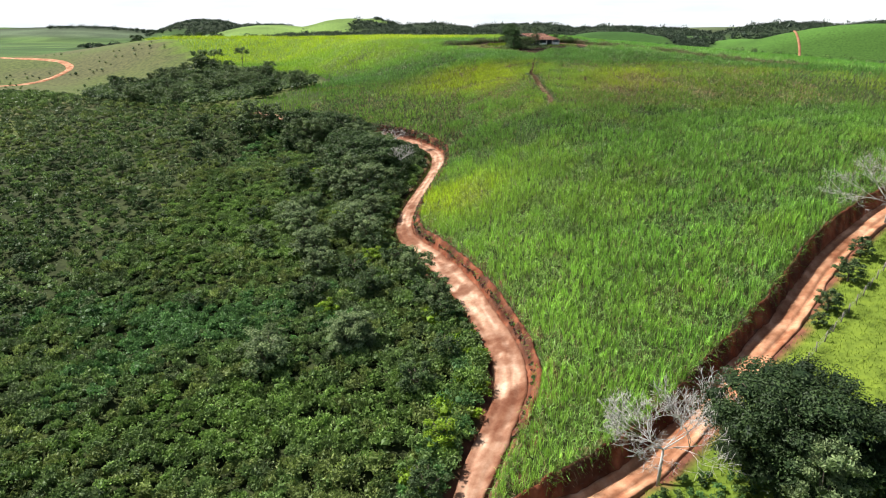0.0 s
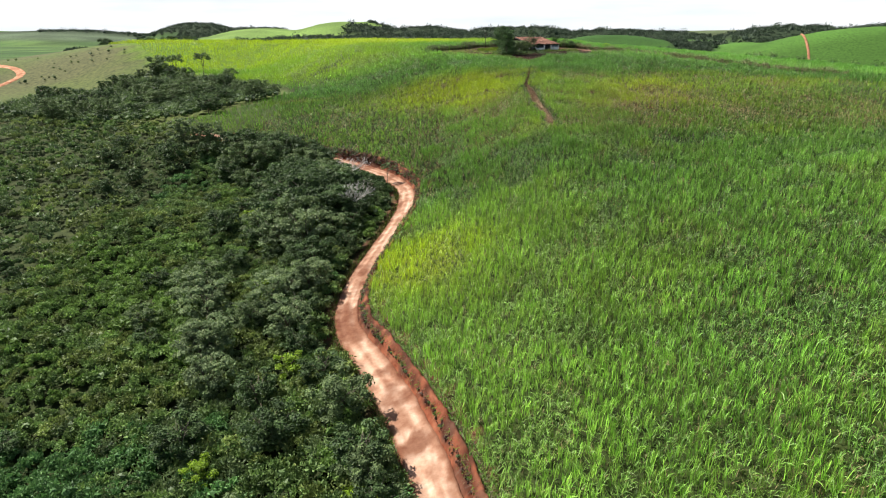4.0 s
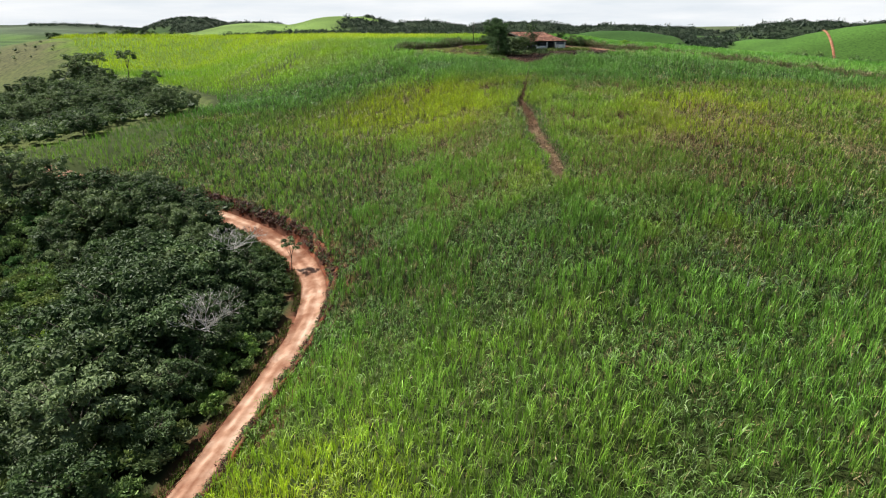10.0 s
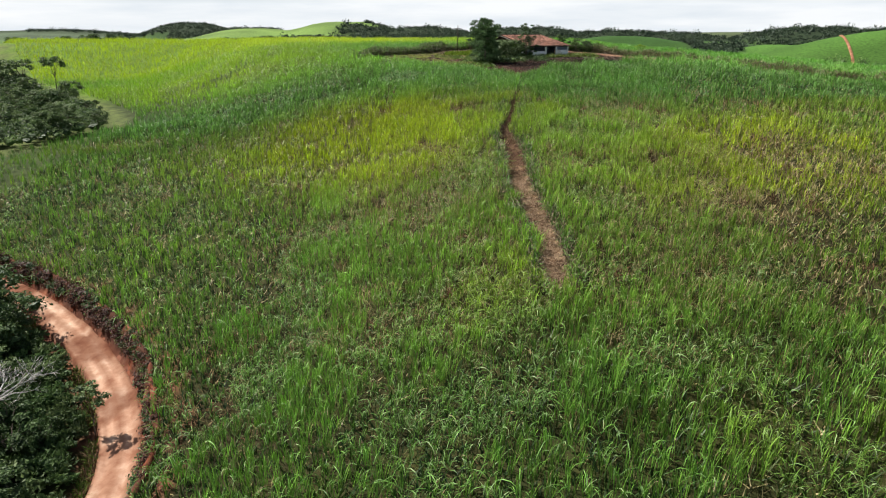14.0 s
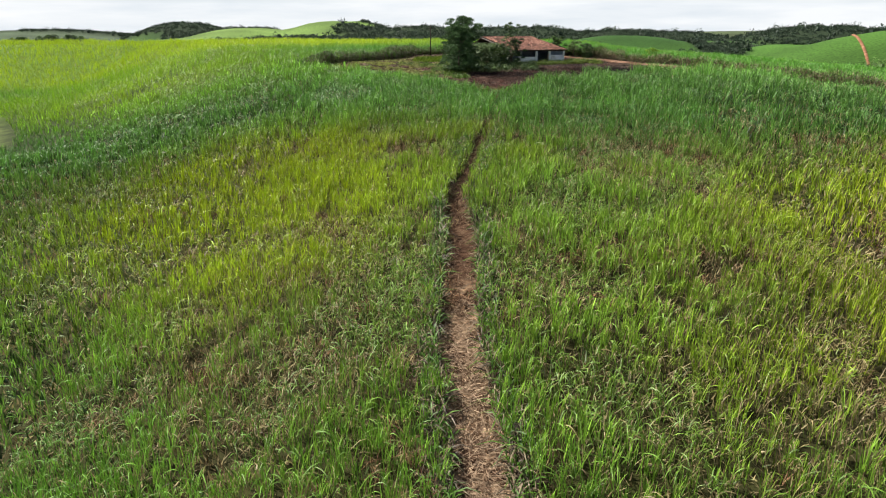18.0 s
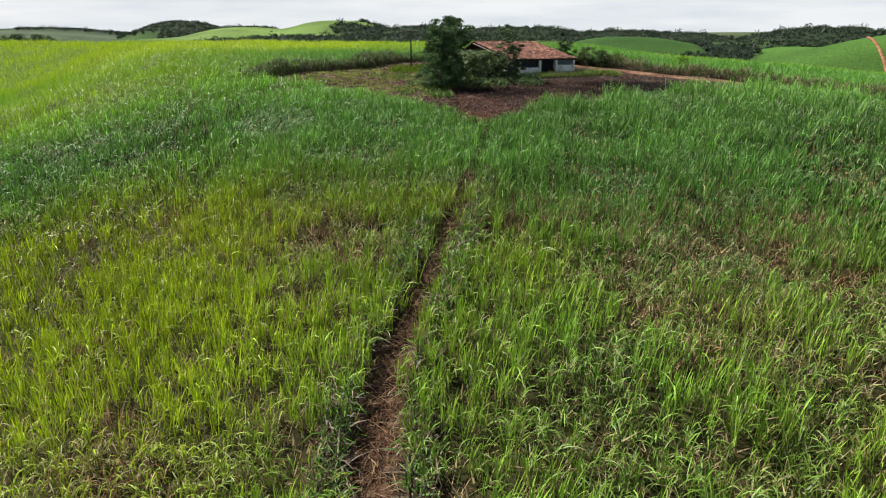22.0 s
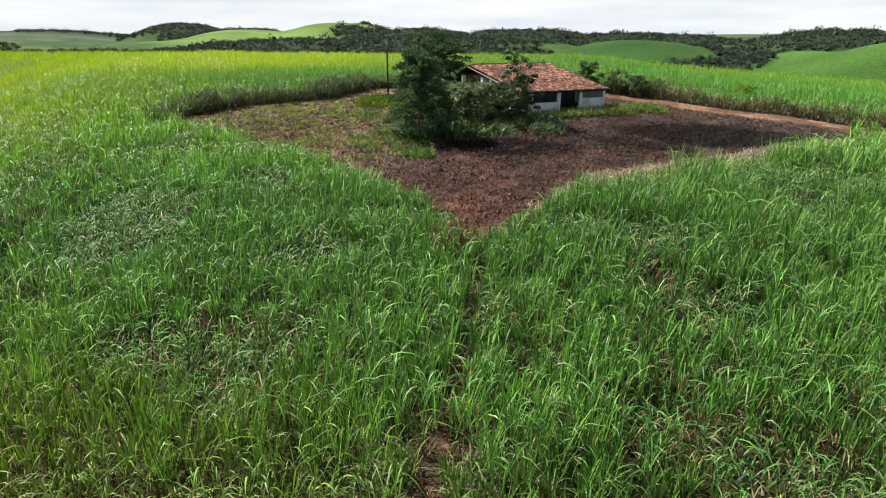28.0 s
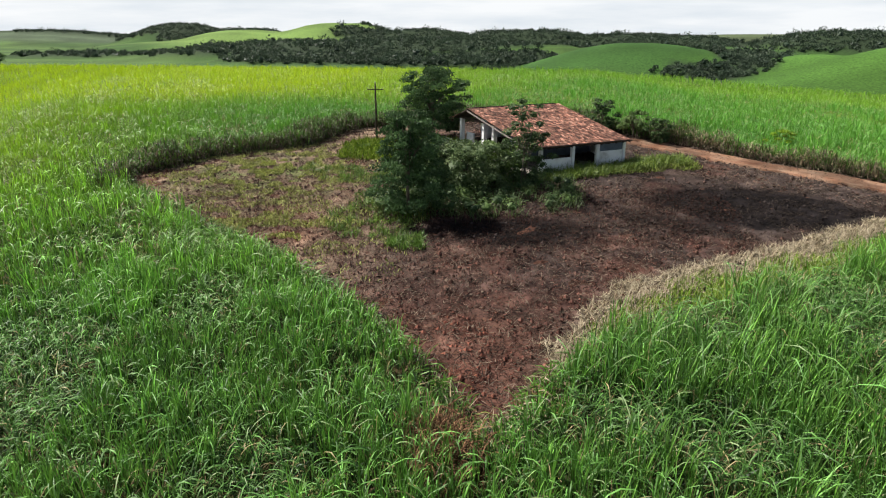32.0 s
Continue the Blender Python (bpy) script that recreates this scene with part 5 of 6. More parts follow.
# ---------------------------------------------------------------- thicket
def scatter(x0, x1, y0, y1, gap, pick):
    gx, gy = np.meshgrid(np.arange(x0, x1, gap), np.arange(y0, y1, gap), indexing="ij")
    x = gx.ravel() + np.random.uniform(-0.45, 0.45, gx.size) * gap
    y = gy.ravel() + np.random.uniform(-0.45, 0.45, gx.size) * gap
    ok = pick(x, y)
    return x[ok], y[ok]


def thicket(x, y):
    return (to_line(x, y, L_ROAD)[0] < -2.8) & (np.abs(x) < 42 + 0.72 * y) & (x < 0)


def low_by_road(x, y, tall):
    """Keeps what grows just below the upper bend of the road from standing over it."""
    return np.where((np.asarray(y) > 138) & (np.asarray(x) > -40), np.minimum(tall, room_by_road(x, y)), tall)


x, y = scatter(-100, 0, 38, 200, 1.7, lambda x, y: thicket(x, y) & (x > -75))
hh = low_by_road(x, y, (0.9 + 1.5 * vnoise(x, y, 6, 61)) * np.random.uniform(0.7, 1.35, len(x)))
for low, tones_, lab in ((True, (11, 0, 3, 0, 10, 0, 2), "dense mixed green scrub filling the hollow below the road"), (False, (5, 1, 1, 3, 1), "dark dense scrub crowding the upper road")):
    ok = ((y < 150 + 10 * (vnoise(x, y, 8, 60) - 0.5)) | (x < -48)) == low
    bushes("thicket", x[ok], y[ok], hh[ok], np.clip(hh[ok] * 0.78, 0.5, 1.8), 216, 0.36, lab, tones_, lobes=6, patch=22.0, feathery=True)
x, y = scatter(-230, -70, 40, 235, 2.6, lambda x, y: (to_line(x, y, L_ROAD)[0] < -2.8) & (x <= -75) & (np.abs(x) < 60 + 0.8 * y))
hh = 1.2 + 1.8 * vnoise(x, y, 9, 62)
bushes("scrub", x, y, hh, hh * 0.8, 66, 0.46, "darker scrub on the far side of the hollow", (0, 1, 0, 10, 3), lobes=3, patch=30.0, feathery=True)
x, y = scatter(-120, -6, -30, 40, 3.2, lambda x, y: to_line(x, y, L_ROAD)[0] < -2.8)
hh = 1.4 + 1.8 * vnoise(x, y, 9, 62)
bushes("scrub", x, y, hh, hh * 0.9, 80, 0.44, "mid green scrub at the foot of the hollow", (0, 10, 1, 2), lobes=4, patch=22.0, feathery=True)
x, y = scatter(-12, 14, 278, 296, 1.3, lambda x, y: (vnoise(x, y, 5, 63) > 0.35) & (np.hypot((x + 0) / 11, (y - 289) / 7) < 1) & ~(((x - 6.36) * -0.55 + (y - 294.72) * 0.835) > -0.3))
hh = 0.7 + 0.9 * vnoise(x, y, 4, 64)
bushes("undergrowth", x, y, hh, hh * 0.7, 90, 0.14, "rank dark weeds and vines round the shed", (1, 0, 1, 3))
tussocks("rank_grass", x + 0.4, y - 0.5, hh + 0.2, hh + 0.3, 40, 0.05, "long grey-green grass under the yard trees", (0.04, 0.075, 0.02), (0.11, 0.16, 0.045))
x, y = scatter(-20, 2, 272, 312, 1.1, lambda x, y: inside(x, y, CLEARING) & (vnoise(x, y, 4, 69) > 0.5) & ((np.hypot((x + 11) / 7, (y - 299) / 8) < 1) | (np.hypot((x + 6) / 4.5, (y - 283) / 6) < 1)))
hh = 0.35 + 0.5 * vnoise(x, y, 3, 70)
tussocks("yard_tussocks", x, y, hh + 0.2, hh + 0.4, 60, 0.05, "rank green grass at the foot of the yard trees", (0.05, 0.11, 0.015), (0.15, 0.24, 0.03))
x, y = scatter(-3.4, -1.2, 275.5, 277.8, 0.8, lambda x, y: x < 99)
tussocks("grass_clump", x, y, np.full(len(x), 0.95), np.full(len(x), 0.7), 90, 0.05, "tall green grass clump on the bare soil", (0.06, 0.13, 0.02), (0.16, 0.27, 0.04))
x, y = scatter(8, 24, 289, 312, 0.9, lambda x, y: (np.abs(((x - 6.36) * -0.55 + (y - 294.72) * 0.835) + 1.2) < 1.3) & (vnoise(x, y, 3, 65) > 0.3))
hh = 0.5 + 0.9 * vnoise(x, y, 3, 66)
tussocks("grass_tussocks", x, y, hh + 0.3, hh + 0.5, 70, 0.05, "bright rough grass along the shed wall", (0.06, 0.11, 0.02), (0.19, 0.26, 0.04))

x, y = scatter(11, 31, 38, 51, 1.5, lambda x, y: (to_line(x, y, L_TRACK)[0] > 3.0) & (vnoise(x, y, 4, 14) > 0.34))
hh = 0.5 + 1.1 * vnoise(x, y, 3, 13)
bushes("track_shrubs", x, y, hh, hh * 0.8, 120, 0.24, "green shrubs crowding the foot of the trees beside the track", (11, 1, 0, 11), lobes=3, feathery=True)

# ---------------------------------------------------------------- far woods
def woods(name, y0, y1, gap, size, per, label):
    gx, gy = np.meshgrid(np.arange(-2000, 1500, gap), np.arange(y0, y1, gap), indexing="ij")
    x = gx.ravel() + np.random.uniform(-0.5, 0.5, gx.size) * gap
    y = gy.ravel() + np.random.uniform(-0.5, 0.5, gx.size) * gap
    ok = (np.random.rand(len(x)) < wooded(x, y)) & (np.abs(x + 0.03 * y) < 60 + 0.72 * y)
    x, y = x[ok], y[ok]
    hgt = np.random.uniform(0.55, 1.15, len(x)) * gap * 0.75 * np.where(np.random.rand(len(x)) < 0.05, 1.5, 1.0)
    bushes(name, x, y, hgt, hgt * 0.80, per, size, label, (6, 6, 6, 7), "woods", feathery=True)


gx = np.linspace(118, 250, 70) + np.random.uniform(-3, 3, 70)
gy = 392 - 0.25 * (gx - 118) + np.random.uniform(-5, 5, 70)
hh = np.random.uniform(2.0, 4.5, 70)
bushes("hedge", gx, gy, hh, hh * 0.75, 60, 0.6, "dark hedge of bushes along the lower edge of the cane", (1, 0, 1))
woods("far_woods", 1200, 2750, 14.0, 3.6, 40, "dark distant woodland on the ridges")
woods("valley_woods", 560, 1200, 7.0, 1.8, 50, "dark valley trees between the far fields")
gx, gy = scatter(-205, -77, 202, 338, 2.5, lambda x, y: inside(x, y, GROVE))
hh = 1.4 + 2.8 * vnoise(gx, gy, 7, 67)
bushes("grove_scrub", gx, gy, hh, hh * 0.65, 56, 0.42, "dark shrubs crowding the hillside grove", (1, 0, 1))
gx, gy = scatter(-330, -60, 200, 430, 8.5, lambda x, y: (to_line(x, y, L_WEST)[0] > 4) & (vnoise(x, y, 40, 68) > 0.60))
hh = 0.5 + 1.9 * np.random.rand(len(gx)) ** 3
bushes("pasture_scrub", gx, gy, hh, hh * 0.8, 60, 0.36, "scattered bushes on the rough grazing", (0, 1, 3))

# ---------------------------------------------------------------- straw, stubble and weeds
def litter(name, x, y, length, width, flat, col, label, category="straw", lift=0.03):
    n = len(x)
    base = np.stack([x, y, height(x, y) + lift], 1)
    me = blade_mesh(name, base, np.random.uniform(0, math.tau, n), length, np.radians(flat), np.full(n, 0.08), width, col, 2, M_STRAW)
    return tagged(new(name, me), label, category, kind="stuff")


n = 190000
x, y = np.random.uniform(-36, 44, n), np.random.uniform(256, 326, n)
ok = inside(x, y, CLEARING) & (vnoise(x, y, 2.2, 81) > 0.36 + 0.2 * np.random.rand(n) - 0.1)
x, y = x[ok], y[ok]
n = len(x)
litter("stubble", x, y, np.random.uniform(0.15, 0.6, n), np.random.uniform(0.02, 0.05, n), np.random.uniform(4, 40, n),
       lerp((0.012, 0.009, 0.008), (0.26, 0.205, 0.155), np.random.rand(n) ** 2.0 * (1 - 0.85 * charred_dark(x, y)) * (1 + 0.5 * step(2, 12, -x))), "burnt cane stubble and clods on the yard", "straw", 0.12)
n = 90000
x, y = np.random.uniform(-24, 24, n), np.random.uniform(256, 292, n)
ok = inside(x, y, CLEARING)
x, y = x[ok], y[ok]
n = len(x)
litter("fine_trash", x, y, np.random.uniform(0.08, 0.35, n), np.random.uniform(0.02, 0.05, n), np.random.uniform(2, 50, n),
       lerp((0.035, 0.016, 0.012), (0.20, 0.10, 0.078), np.random.rand(n) ** 1.4 * (1 - 0.85 * charred_dark(x, y))), "fine reddish cane trash on the tilled soil", "straw", 0.10)
n = 190000
x, y = np.random.uniform(6, 46, n), np.random.uniform(258, 300, n)
d = to_line(x, y, L_STRAW)[0]
ok = inside(x, y, CLEARING) & (d > 0.7 + 2.2 * (vnoise(x, y, 2.4, 82) - 0.6) + 1.6 * (vnoise(x, y, 0.7, 80) - 0.5)) & (np.random.rand(n) < 0.95 - 0.75 * step(0.48, 0.62, vnoise(x, y, 3.5, 78)) * step(1.5, 3.5, d))
x, y = x[ok], y[ok]
n = len(x)
litter("straw_border", x, y, np.random.uniform(0.3, 0.9, n), np.random.uniform(0.02, 0.05, n), np.random.uniform(5, 55, n),
       lerp((0.20, 0.16, 0.10), (0.56, 0.49, 0.35), np.random.rand(n)), "bleached cane straw along the edge of the yard", "straw", 0.12)
n = 130000
x, y = np.random.uniform(6, 46, n), np.random.uniform(256, 300, n)
d = to_line(x, y, L_STRAW)[0]
ok = inside(x, y, CLEARING) & (vnoise(x, y, 2.2, 79) + 0.20 * np.clip(d - 2.4, -3, 2) > 0.47)
ok &= d > 0.4
x, y, d = x[ok], y[ok], d[ok]
n = len(x)
litter("straw_grass", x, y, np.random.uniform(0.3, 0.8, n) * (0.8 + 0.25 * np.clip(d - 2, 0, 4)), np.random.uniform(0.03, 0.06, n), np.random.uniform(40, 88, n),
       lerp((0.10, 0.20, 0.025), (0.30, 0.42, 0.07), np.random.rand(n)), "fresh bright grass growing through the straw", "grass", 0.05)
for nm, x0, x1, y0, y1, n, gate, tall, c0, c1, lab in (
        ("yard_weeds", -36, -2, 268, 312, 260000, lambda x, y: (vnoise(x, y, 1.3, 83, 2) > 0.51) & (np.random.rand(len(x)) < 1.1 * np.exp(-(((x + 20) / 8) ** 2 + ((y - 294) / 8) ** 2))
         + 0.8 * np.exp(-(((x + 14) / 8) ** 2 + ((y - 278) / 4) ** 2)) + 0.05), 0.36, (0.26, 0.30, 0.09), (0.54, 0.58, 0.20), "dry yellow-green weeds scattered over the yard"),
        ("shed_grass", 4, 32, 286, 316, 60000, lambda x, y: (np.hypot((x - 16.5) / 8, (y - 302.5) / 5.0) < 0.55 + 0.7 * vnoise(x, y, 2.5, 85)) & (np.random.rand(len(x)) < 0.7)
         & (((x - 6.36) * -0.55 + (y - 294.72) * 0.835) < 0.2), 0.8, (0.075, 0.12, 0.025), (0.22, 0.26, 0.06), "rough bright grass between the shed and the farm road"),
        ("bank_grass", -18, 0, 296, 320, 30000, lambda x, y: (np.hypot((x + 9) / 8, (y - 306) / 7) < 0.6 + 0.6 * vnoise(x, y, 3, 86)), 0.9,
         (0.10, 0.18, 0.02), (0.25, 0.34, 0.04), "rank yellow-green grass behind the yard trees")):
    x, y = np.random.uniform(x0, x1, n), np.random.uniform(y0, y1, n)
    ok = gate(x, y)
    ok &= inside(x, y, CLEARING)
    x, y = x[ok], y[ok]
    n = len(x)
    litter(nm, x, y, np.random.uniform(0.25, 1.0, n) * tall, np.random.uniform(0.04, 0.09, n), np.random.uniform(30, 88, n), lerp(c0, c1, np.random.rand(n)), lab, "weeds", 0.1)

# clods of tilled earth
n = 26000
x, y = np.random.uniform(-36, 44, n), np.random.uniform(256, 326, n)
ok = inside(x, y, CLEARING) & (vnoise(x, y, 3.0, 87) > 0.35)
x, y = x[ok], y[ok]
n = len(x)
r = 0.04 + 0.17 * np.random.rand(n) ** 2.5
octa = np.array([(1, 0, 0), (0, 1, 0), (-1, 0, 0), (0, -1, 0), (0, 0, 0.8), (0, 0, -0.8)])
v = np.stack([x, y, height(x, y) + 0.12], 1)[:, None, :] + octa[None] * r[:, None, None] * np.random.uniform(0.6, 1.3, (n, 6, 1))
t_ = (np.arange(n)[:, None, None] * 6 + np.array([(0, 1, 4), (1, 2, 4), (2, 3, 4), (3, 0, 4), (1, 0, 5), (2, 1, 5), (3, 2, 5), (0, 3, 5)])[None]).reshape(-1, 3)
shade = np.random.uniform(0.7, 2.6, n)[:, None] * lerp(lerp((1.0, 0.85, 0.78), (1.45, 0.78, 0.62), red_earth(x, y)), (0.3, 0.33, 0.36), charred_dark(x, y))
me = mesh_np("soil_clods", v.reshape(-1, 3), t_, M_SOIL, np.repeat(shade, 6, axis=0), smooth=False)
tagged(new("soil_clods", me), "crumbling clods of dark red earth", "soil", kind="stuff")
s_ = np.random.uniform(0, 62, 20000)
s_ = s_[np.random.rand(len(s_)) < 1 - 0.75 * step(17, 27, s_)]
n = len(s_)
seg = np.hypot(*np.diff(L_FOOT, axis=0).T)
run = np.concatenate([[0], np.cumsum(seg)])
off = np.random.normal(0, 0.55, n) * foot_width(s_)
x, y = np.interp(s_, run, L_FOOT[:, 0]) + off, np.interp(s_, run, L_FOOT[:, 1])
litter("path_straw", x, y, np.random.uniform(0.2, 0.8, n), np.random.uniform(0.02, 0.045, n), np.random.uniform(2, 35, n),
       lerp((0.09, 0.05, 0.03), (0.46, 0.34, 0.23), np.random.rand(n) * (1 - 0.7 * step(19, 29, s_))), "trampled cane straw on the footpath")

n = 60000
x, y = np.random.uniform(-18, 28, n), np.random.uniform(163, 252, n)
ok = in_field(x, y) & (vnoise(x, y, 2.6, 48, 2) < 0.36)
x, y = x[ok], y[ok]
n = len(x)
litter("field_straw", x, y, np.random.uniform(0.3, 1.1, n), np.random.uniform(0.02, 0.05, n), np.random.uniform(5, 75, n),
       lerp((0.06, 0.030, 0.018), (0.40, 0.29, 0.16), np.random.rand(n) ** 1.7), "brown dead cane leaves in the gaps of the field")

cx, cy = np.random.uniform(-34, 42, 900), np.random.uniform(164, 252, 900)
ok = in_field(cx, cy) & (vnoise(cx, cy, 7, 43) + 0.25 * cane_cover(cx, cy)[1] > 0.56)
cx, cy = cx[ok], cy[ok]
cx, cy = np.concatenate([cx, np.random.normal(3.2, 0.7, 40), np.random.normal(7.6, 0.6, 10)]), np.concatenate([cy, np.random.normal(253.4, 1.0, 40), np.random.normal(256.8, 1.3, 10)])
i = np.repeat(np.arange(len(cx)), 46)
n = len(i)
x, y = cx[i] + np.random.normal(0, 0.32, n), cy[i] + np.random.normal(0, 0.32, n)
base = np.stack([x, y, height(x, y) + np.random.uniform(0, 0.7, n) + 0.9 * spot(x, y, 3.2, 253.4, 3, 3, 3) * np.random.rand(n)], 1)
me = blade_mesh("dead_cane", base, np.random.uniform(0, math.tau, n), np.random.uniform(0.5, 1.2, n), np.radians(np.random.uniform(35, 88, n)), np.random.uniform(0.2, 0.9, n),
                np.random.uniform(0.025, 0.05, n), lerp((0.055, 0.026, 0.016), (0.33, 0.20, 0.11), np.random.rand(n) ** 1.8), 2, M_STRAW)
tagged(new("dead_cane", me), "withered reddish brown cane clumps among the green", "dead cane", kind="stuff")

n = 46000
x, y = np.random.uniform(10, 70, n), np.random.uniform(38, 100, n)
ok = to_line(x, y, L_TRACK)[0] > 1.9 + 1.5 * np.random.rand(n)
x, y = x[ok], y[ok]
n = len(x)
litter("pasture_grass", x, y, np.random.uniform(0.15, 0.45, n), np.random.uniform(0.05, 0.10, n), np.random.uniform(25, 85, n),
       lerp((0.090, 0.150, 0.018), (0.19, 0.255, 0.032), np.random.rand(n)), "short bright pasture grass", "grass")

# grass and low weeds creeping over the sides of the road
for side in (-1, 1):
    n = 15000 if side < 0 else 700
    seg = np.hypot(*np.diff(L_ROAD, axis=0).T)
    run = np.concatenate([[0], np.cumsum(seg)])
    s_ = np.random.uniform(60, 200, n)
    s_ = s_[vnoise(s_, s_ * 0 + side, 2.5, 28) > 0.35]
    n = len(s_)
    tx, ty = np.interp(s_ + 0.5, run, L_ROAD[:, 0]) - np.interp(s_ - 0.5, run, L_ROAD[:, 0]), np.interp(s_ + 0.5, run, L_ROAD[:, 1]) - np.interp(s_ - 0.5, run, L_ROAD[:, 1])
    L = np.maximum(np.hypot(tx, ty), 1e-6)
    o = side * (road_half(s_) - 0.05 + 0.7 * np.random.rand(n))
    x, y = np.interp(s_, run, L_ROAD[:, 0]) + ty / L * o, np.interp(s_, run, L_ROAD[:, 1]) - tx / L * o
    litter("road_verge", x, y, np.random.uniform(0.3, 0.9, n), np.random.uniform(0.03, 0.07, n), np.random.uniform(20, 85, n),
           np.where((np.random.rand(n) < 0.45)[:, None], lerp((0.06, 0.032, 0.02), (0.22, 0.15, 0.09), np.random.rand(n)), lerp((0.05, 0.09, 0.018), (0.12, 0.19, 0.03), np.random.rand(n))),
           "rough grass creeping over the side of the earth road", "grass", -0.1)

# bright creepers and saplings between the thicket and the road
seg = np.hypot(*np.diff(L_ROAD, axis=0).T)
run = np.concatenate([[0], np.cumsum(seg)])
n = 230
s_ = np.random.uniform(16, 74, n)
o = -(road_half(s_) + 0.7 + 3.8 * np.random.rand(n))
tx, ty = np.interp(s_ + 0.5, run, L_ROAD[:, 0]) - np.interp(s_ - 0.5, run, L_ROAD[:, 0]), np.interp(s_ + 0.5, run, L_ROAD[:, 1]) - np.interp(s_ - 0.5, run, L_ROAD[:, 1])
L = np.maximum(np.hypot(tx, ty), 1e-6)
x, y = np.interp(s_, run, L_ROAD[:, 0]) + ty / L * o, np.interp(s_, run, L_ROAD[:, 1]) - tx / L * o
hh = np.random.uniform(0.5, 1.3, n) * (0.6 + 0.25 * np.abs(o))
bushes("creepers", x, y, hh, hh * 0.75, 150, 0.26, "bright green creepers and saplings beside the road", (11, 2, 11, 2, 4), lobes=4, feathery=True)

# dark dead brush along the upper bank
seg = np.hypot(*np.diff(L_ROAD, axis=0).T)
run = np.concatenate([[0], np.cumsum(seg)])
n = 900
s_ = np.random.uniform(38, 208, n)
o = road_half(s_) + np.random.uniform(0.15, 1.15, n)
tx, ty = np.interp(s_ + 0.5, run, L_ROAD[:, 0]) - np.interp(s_ - 0.5, run, L_ROAD[:, 0]), np.interp(s_ + 0.5, run, L_ROAD[:, 1]) - np.interp(s_ - 0.5, run, L_ROAD[:, 1])
L = np.maximum(np.hypot(tx, ty), 1e-6)
x, y = np.interp(s_, run, L_ROAD[:, 0]) + ty / L * o, np.interp(s_, run, L_ROAD[:, 1]) - tx / L * o
hh = np.random.uniform(0.3, 0.95, n) * (0.45 + 0.55 * step(85, 120, s_) + 0.6 * step(150, 170, s_))
bushes("bank_brush", x, y, hh, hh * 0.6, 46, 0.19, "dead reddish brush and weeds on the earth bank", (9, 9, 9, 1))

# fringe of dry and green grass hanging over the banks
for nm, line, side, off in (("bank_fringe", L_ROAD, 1, 2.6), ("bank_fringe", L_TRACK, -1, 2.8)):
    n = 26000
    seg = np.hypot(*np.diff(line, axis=0).T)
    run = np.concatenate([[0], np.cumsum(seg)])
    s_ = np.random.uniform(10, min(210, run[-1]), n)
    tx, ty = np.interp(s_ + 0.5, run, line[:, 0]) - np.interp(s_ - 0.5, run, line[:, 0]), np.interp(s_ + 0.5, run, line[:, 1]) - np.interp(s_ - 0.5, run, line[:, 1])
    L = np.maximum(np.hypot(tx, ty), 1e-6)
    o = (0.95 + road_half(s_) if side > 0 else off) + np.random.normal(0.35 if side > 0 else 0.0, 0.35, n)
    x, y = np.interp(s_, run, line[:, 0]) + side * ty / L * o, np.interp(s_, run, line[:, 1]) - side * tx / L * o
    base = np.stack([x, y, height(x, y) + 0.15], 1)
    col = np.where((np.random.rand(n) < 0.5)[:, None], lerp((0.05, 0.032, 0.022), (0.26, 0.19, 0.11), np.random.rand(n) ** 1.6), lerp((0.06, 0.16, 0.012), (0.15, 0.30, 0.025), np.random.rand(n)))
    me = blade_mesh(nm, base, np.random.uniform(0, math.tau, n), np.random.uniform(0.5, 1.3, n), np.radians(np.random.uniform(20, 80, n)),
                    np.random.uniform(0.2, 0.9, n), np.random.uniform(0.03, 0.07, n), col, 2)
    tagged(new(nm, me), "dry grass overhanging the earth bank", "grass", kind="stuff")

def edge_wall(name, line, offs, s0, s1, n, top, label, dry=0.62, pale=1.0, low=-10):
    seg = np.hypot(*np.diff(line, axis=0).T)
    run = np.concatenate([[0], np.cumsum(seg)])
    s_ = np.random.uniform(s0, min(s1, run[-1]), n)
    tx, ty = np.interp(s_ + 0.5, run, line[:, 0]) - np.interp(s_ - 0.5, run, line[:, 0]), np.interp(s_ + 0.5, run, line[:, 1]) - np.interp(s_ - 0.5, run, line[:, 1])
    L = np.maximum(np.hypot(tx, ty), 1e-6)
    o = offs[0] + (offs[1] - offs[0]) * np.random.rand(n)
    x, y = np.interp(s_, run, line[:, 0]) + ty / L * o, np.interp(s_, run, line[:, 1]) - tx / L * o
    up = np.random.rand(n)
    base = np.stack([x, y, height(x, y) + up * top * (0.2 + 1.6 * vnoise(x, y, 2.4, 57, 2))], 1)
    col = np.where((np.random.rand(n) < dry * (1.3 - 0.9 * up))[:, None], pale * lerp((0.05, 0.034, 0.024), (0.44, 0.35, 0.23), np.random.rand(n) ** 1.8), lerp((0.035, 0.09, 0.010), (0.11, 0.24, 0.025), np.random.rand(n)))
    me = blade_mesh(name, base, np.random.uniform(0, math.tau, n), np.random.uniform(0.5, 1.4, n), np.radians(np.random.uniform(low, 88, n)),
                    np.random.uniform(0.2, 0.9, n), np.random.uniform(0.04, 0.08, n), col, 2)
    tagged(new(name, me), label, "sugar cane", kind="stuff")


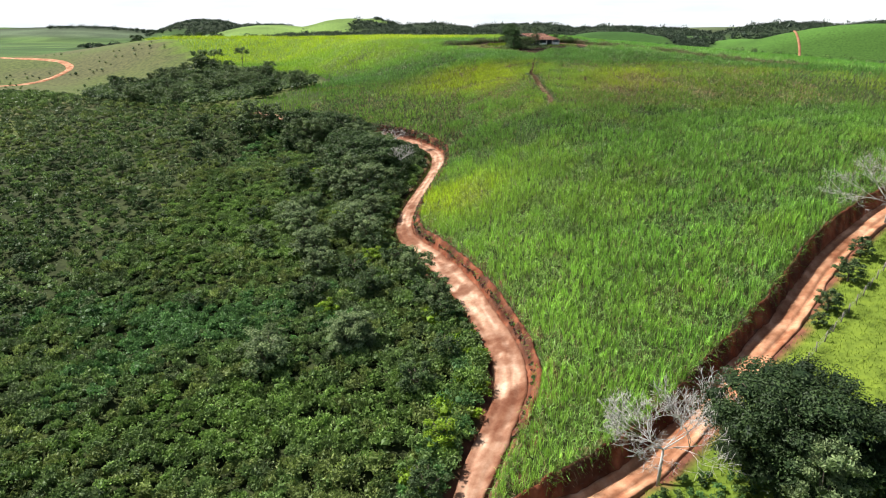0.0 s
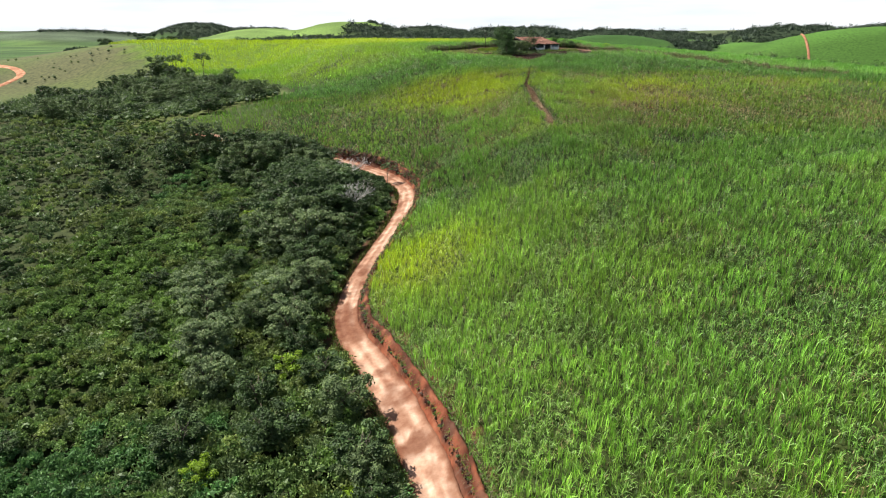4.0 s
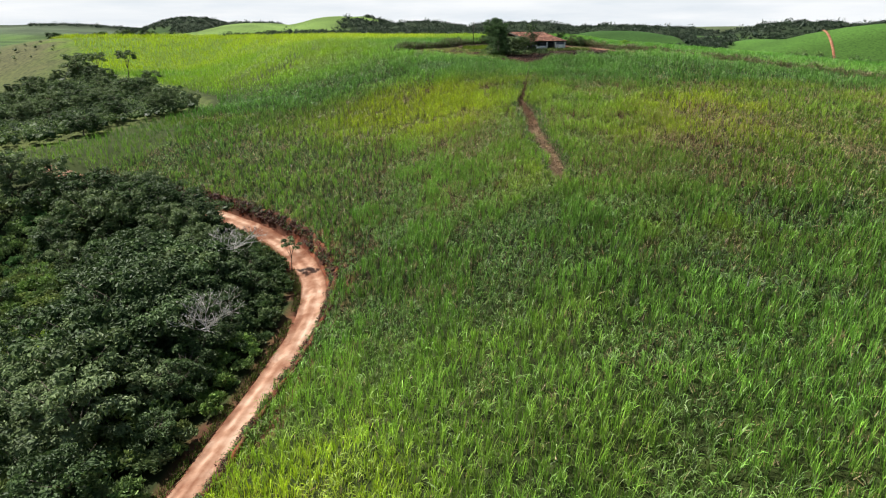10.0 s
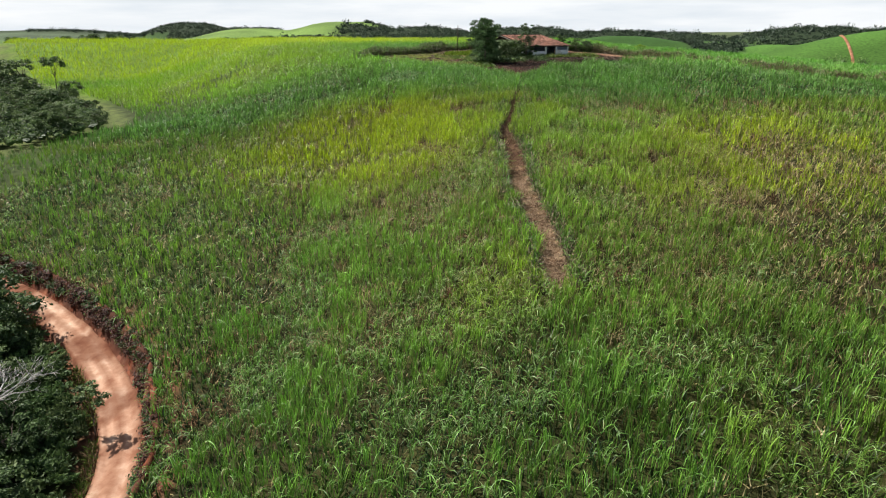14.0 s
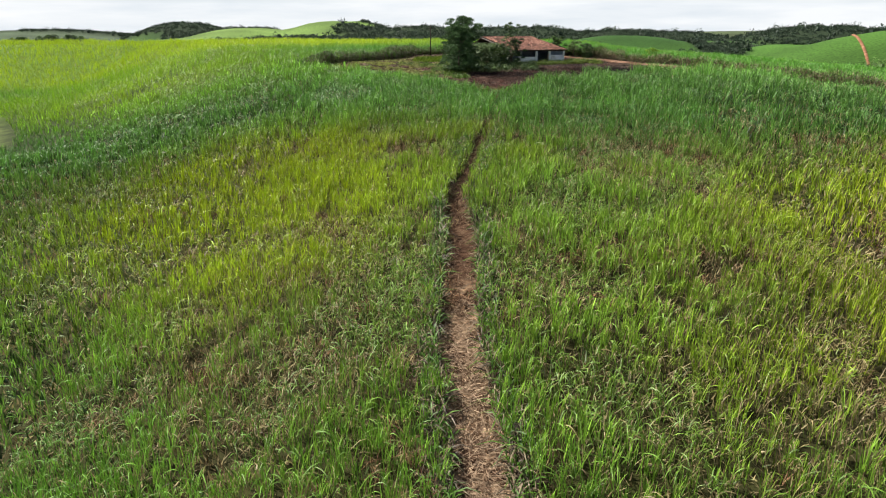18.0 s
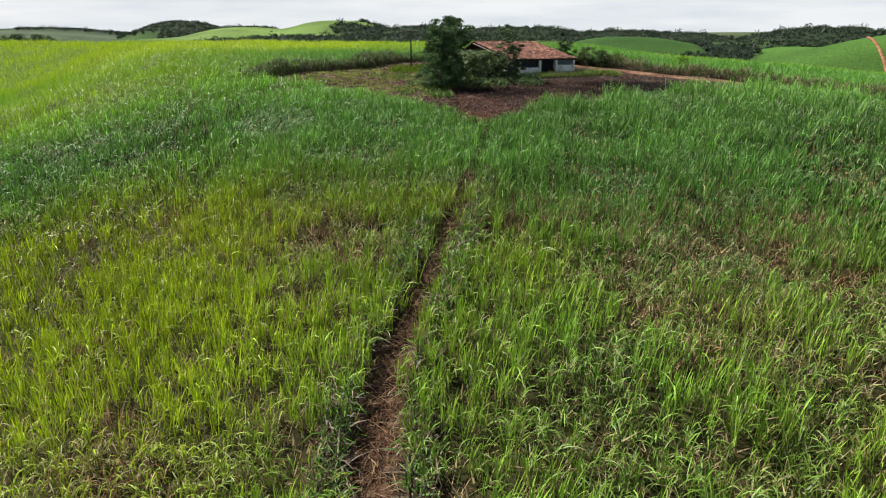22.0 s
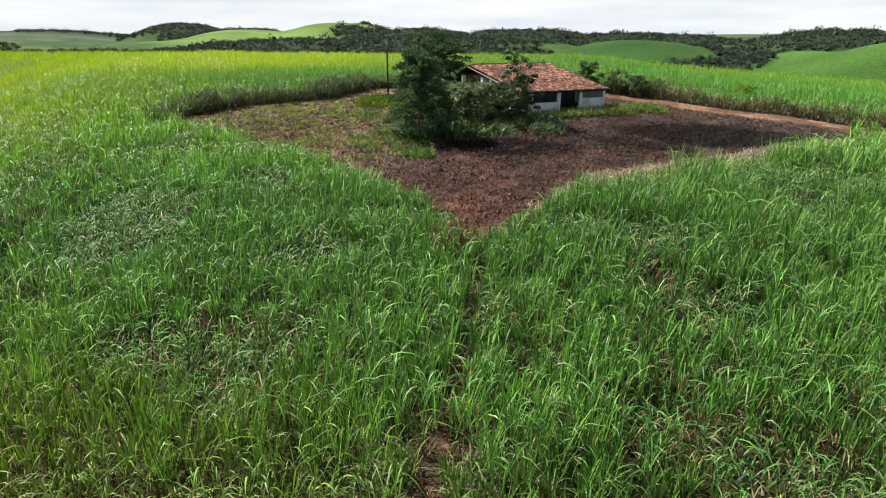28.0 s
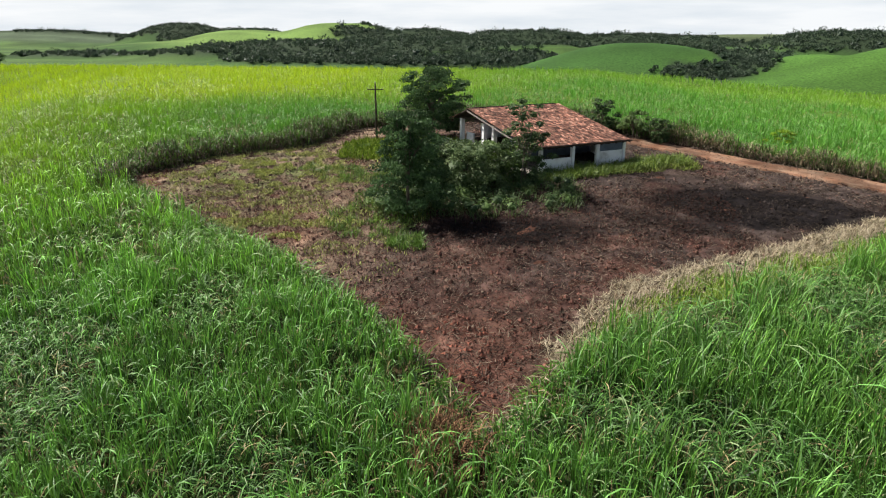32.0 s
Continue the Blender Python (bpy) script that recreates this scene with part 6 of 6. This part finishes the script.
edge_wall("cane_edge", L_FARM, (-4.2, -2.5), 8, 110, 26000, 1.6, "bleached dry lower leaves of the cane along the farm road", 0.95, 1.3, 58)
edge_wall("cane_edge", L_CLEAR, (-0.8, 0.6), 0, 52, 4500, 0.4, "green and yellow cane edge facing the yard", 0.35)
# this edge faces away from the sun; its shade is in the darker tint
edge_wall("cane_edge", L_CLEAR, (-3.4, 0.3), 50, 136, 46000, 1.7, "dry cane edge behind the yard, coloured dark for its shade", 0.74, 0.6, 62)
edge_wall("cane_edge", L_CLEAR, (-1.2, 0.6), 185, 300, 11000, 0.7, "dry brown cane edge beside the straw", 0.6, 1.15)

for side in (-1, 1):
    edge_wall("path_edge", L_FOOT, (side * 1.0, side * 2.0), 0, 64, 7500, 0.75, "brown dead cane leaves hanging beside the footpath", 0.78, 0.8, 30)

# ---------------------------------------------------------------- sugar cane
def seam(x, y):
    return 162 + 14 * (vnoise(x, y, 7, 56) - 0.5)


def slope_zone(x, y):
    return inner(x, y) & (y <= seam(x, y))


def upper_zone(x, y):
    return mid_zone(x, y) & (y > seam(x, y))


cane("cane_near", -26, 36, 152, 294, 0.68, 22, 0.038, 4, near_zone, "green and drying sugar cane leaves in ragged rows")
cane("cane_underleaves", -26, 36, 152, 294, 0.50, 5, 0.085, 1, near_zone, "lower cane leaves coloured near-black for the shade between the rows", 0.9, 1.0)
cane("cane_slope", -80, 84, 40, 172, 0.80, 15, 0.044, 3, slope_zone, "dense sugar cane covering the lower slope", 1.0)
cane("cane_underleaves", -80, 84, 40, 172, 0.62, 6, 0.11, 1, slope_zone, "lower cane leaves coloured near-black for the shade under the tips", 1.0, 1.0)
cane("cane_field", -80, 84, 153, 341, 0.98, 12, 0.055, 3, upper_zone, "dense sugar cane covering the upper slope", 1.05)
cane("cane_underleaves", -80, 84, 153, 341, 0.72, 7, 0.14, 1, upper_zone, "lower cane leaves coloured near-black for the shade under the tips", 1.0, 1.0)
cane("cane_crest", -104, 114, 298, 424, 1.05, 12, 0.060, 2, crest_zone, "tall sugar cane round the back of the yard", 0.9)
cane("cane_side", -180, 180, 60, 428, 1.25, 11, 0.085, 1, side_zone, "sugar cane over the crest and the western slope", 1.0)
cane("cane_far", -280, 300, 60, 480, 1.9, 9, 0.16, 1, far_zone, "sugar cane on the crest behind the shed", 1.0)
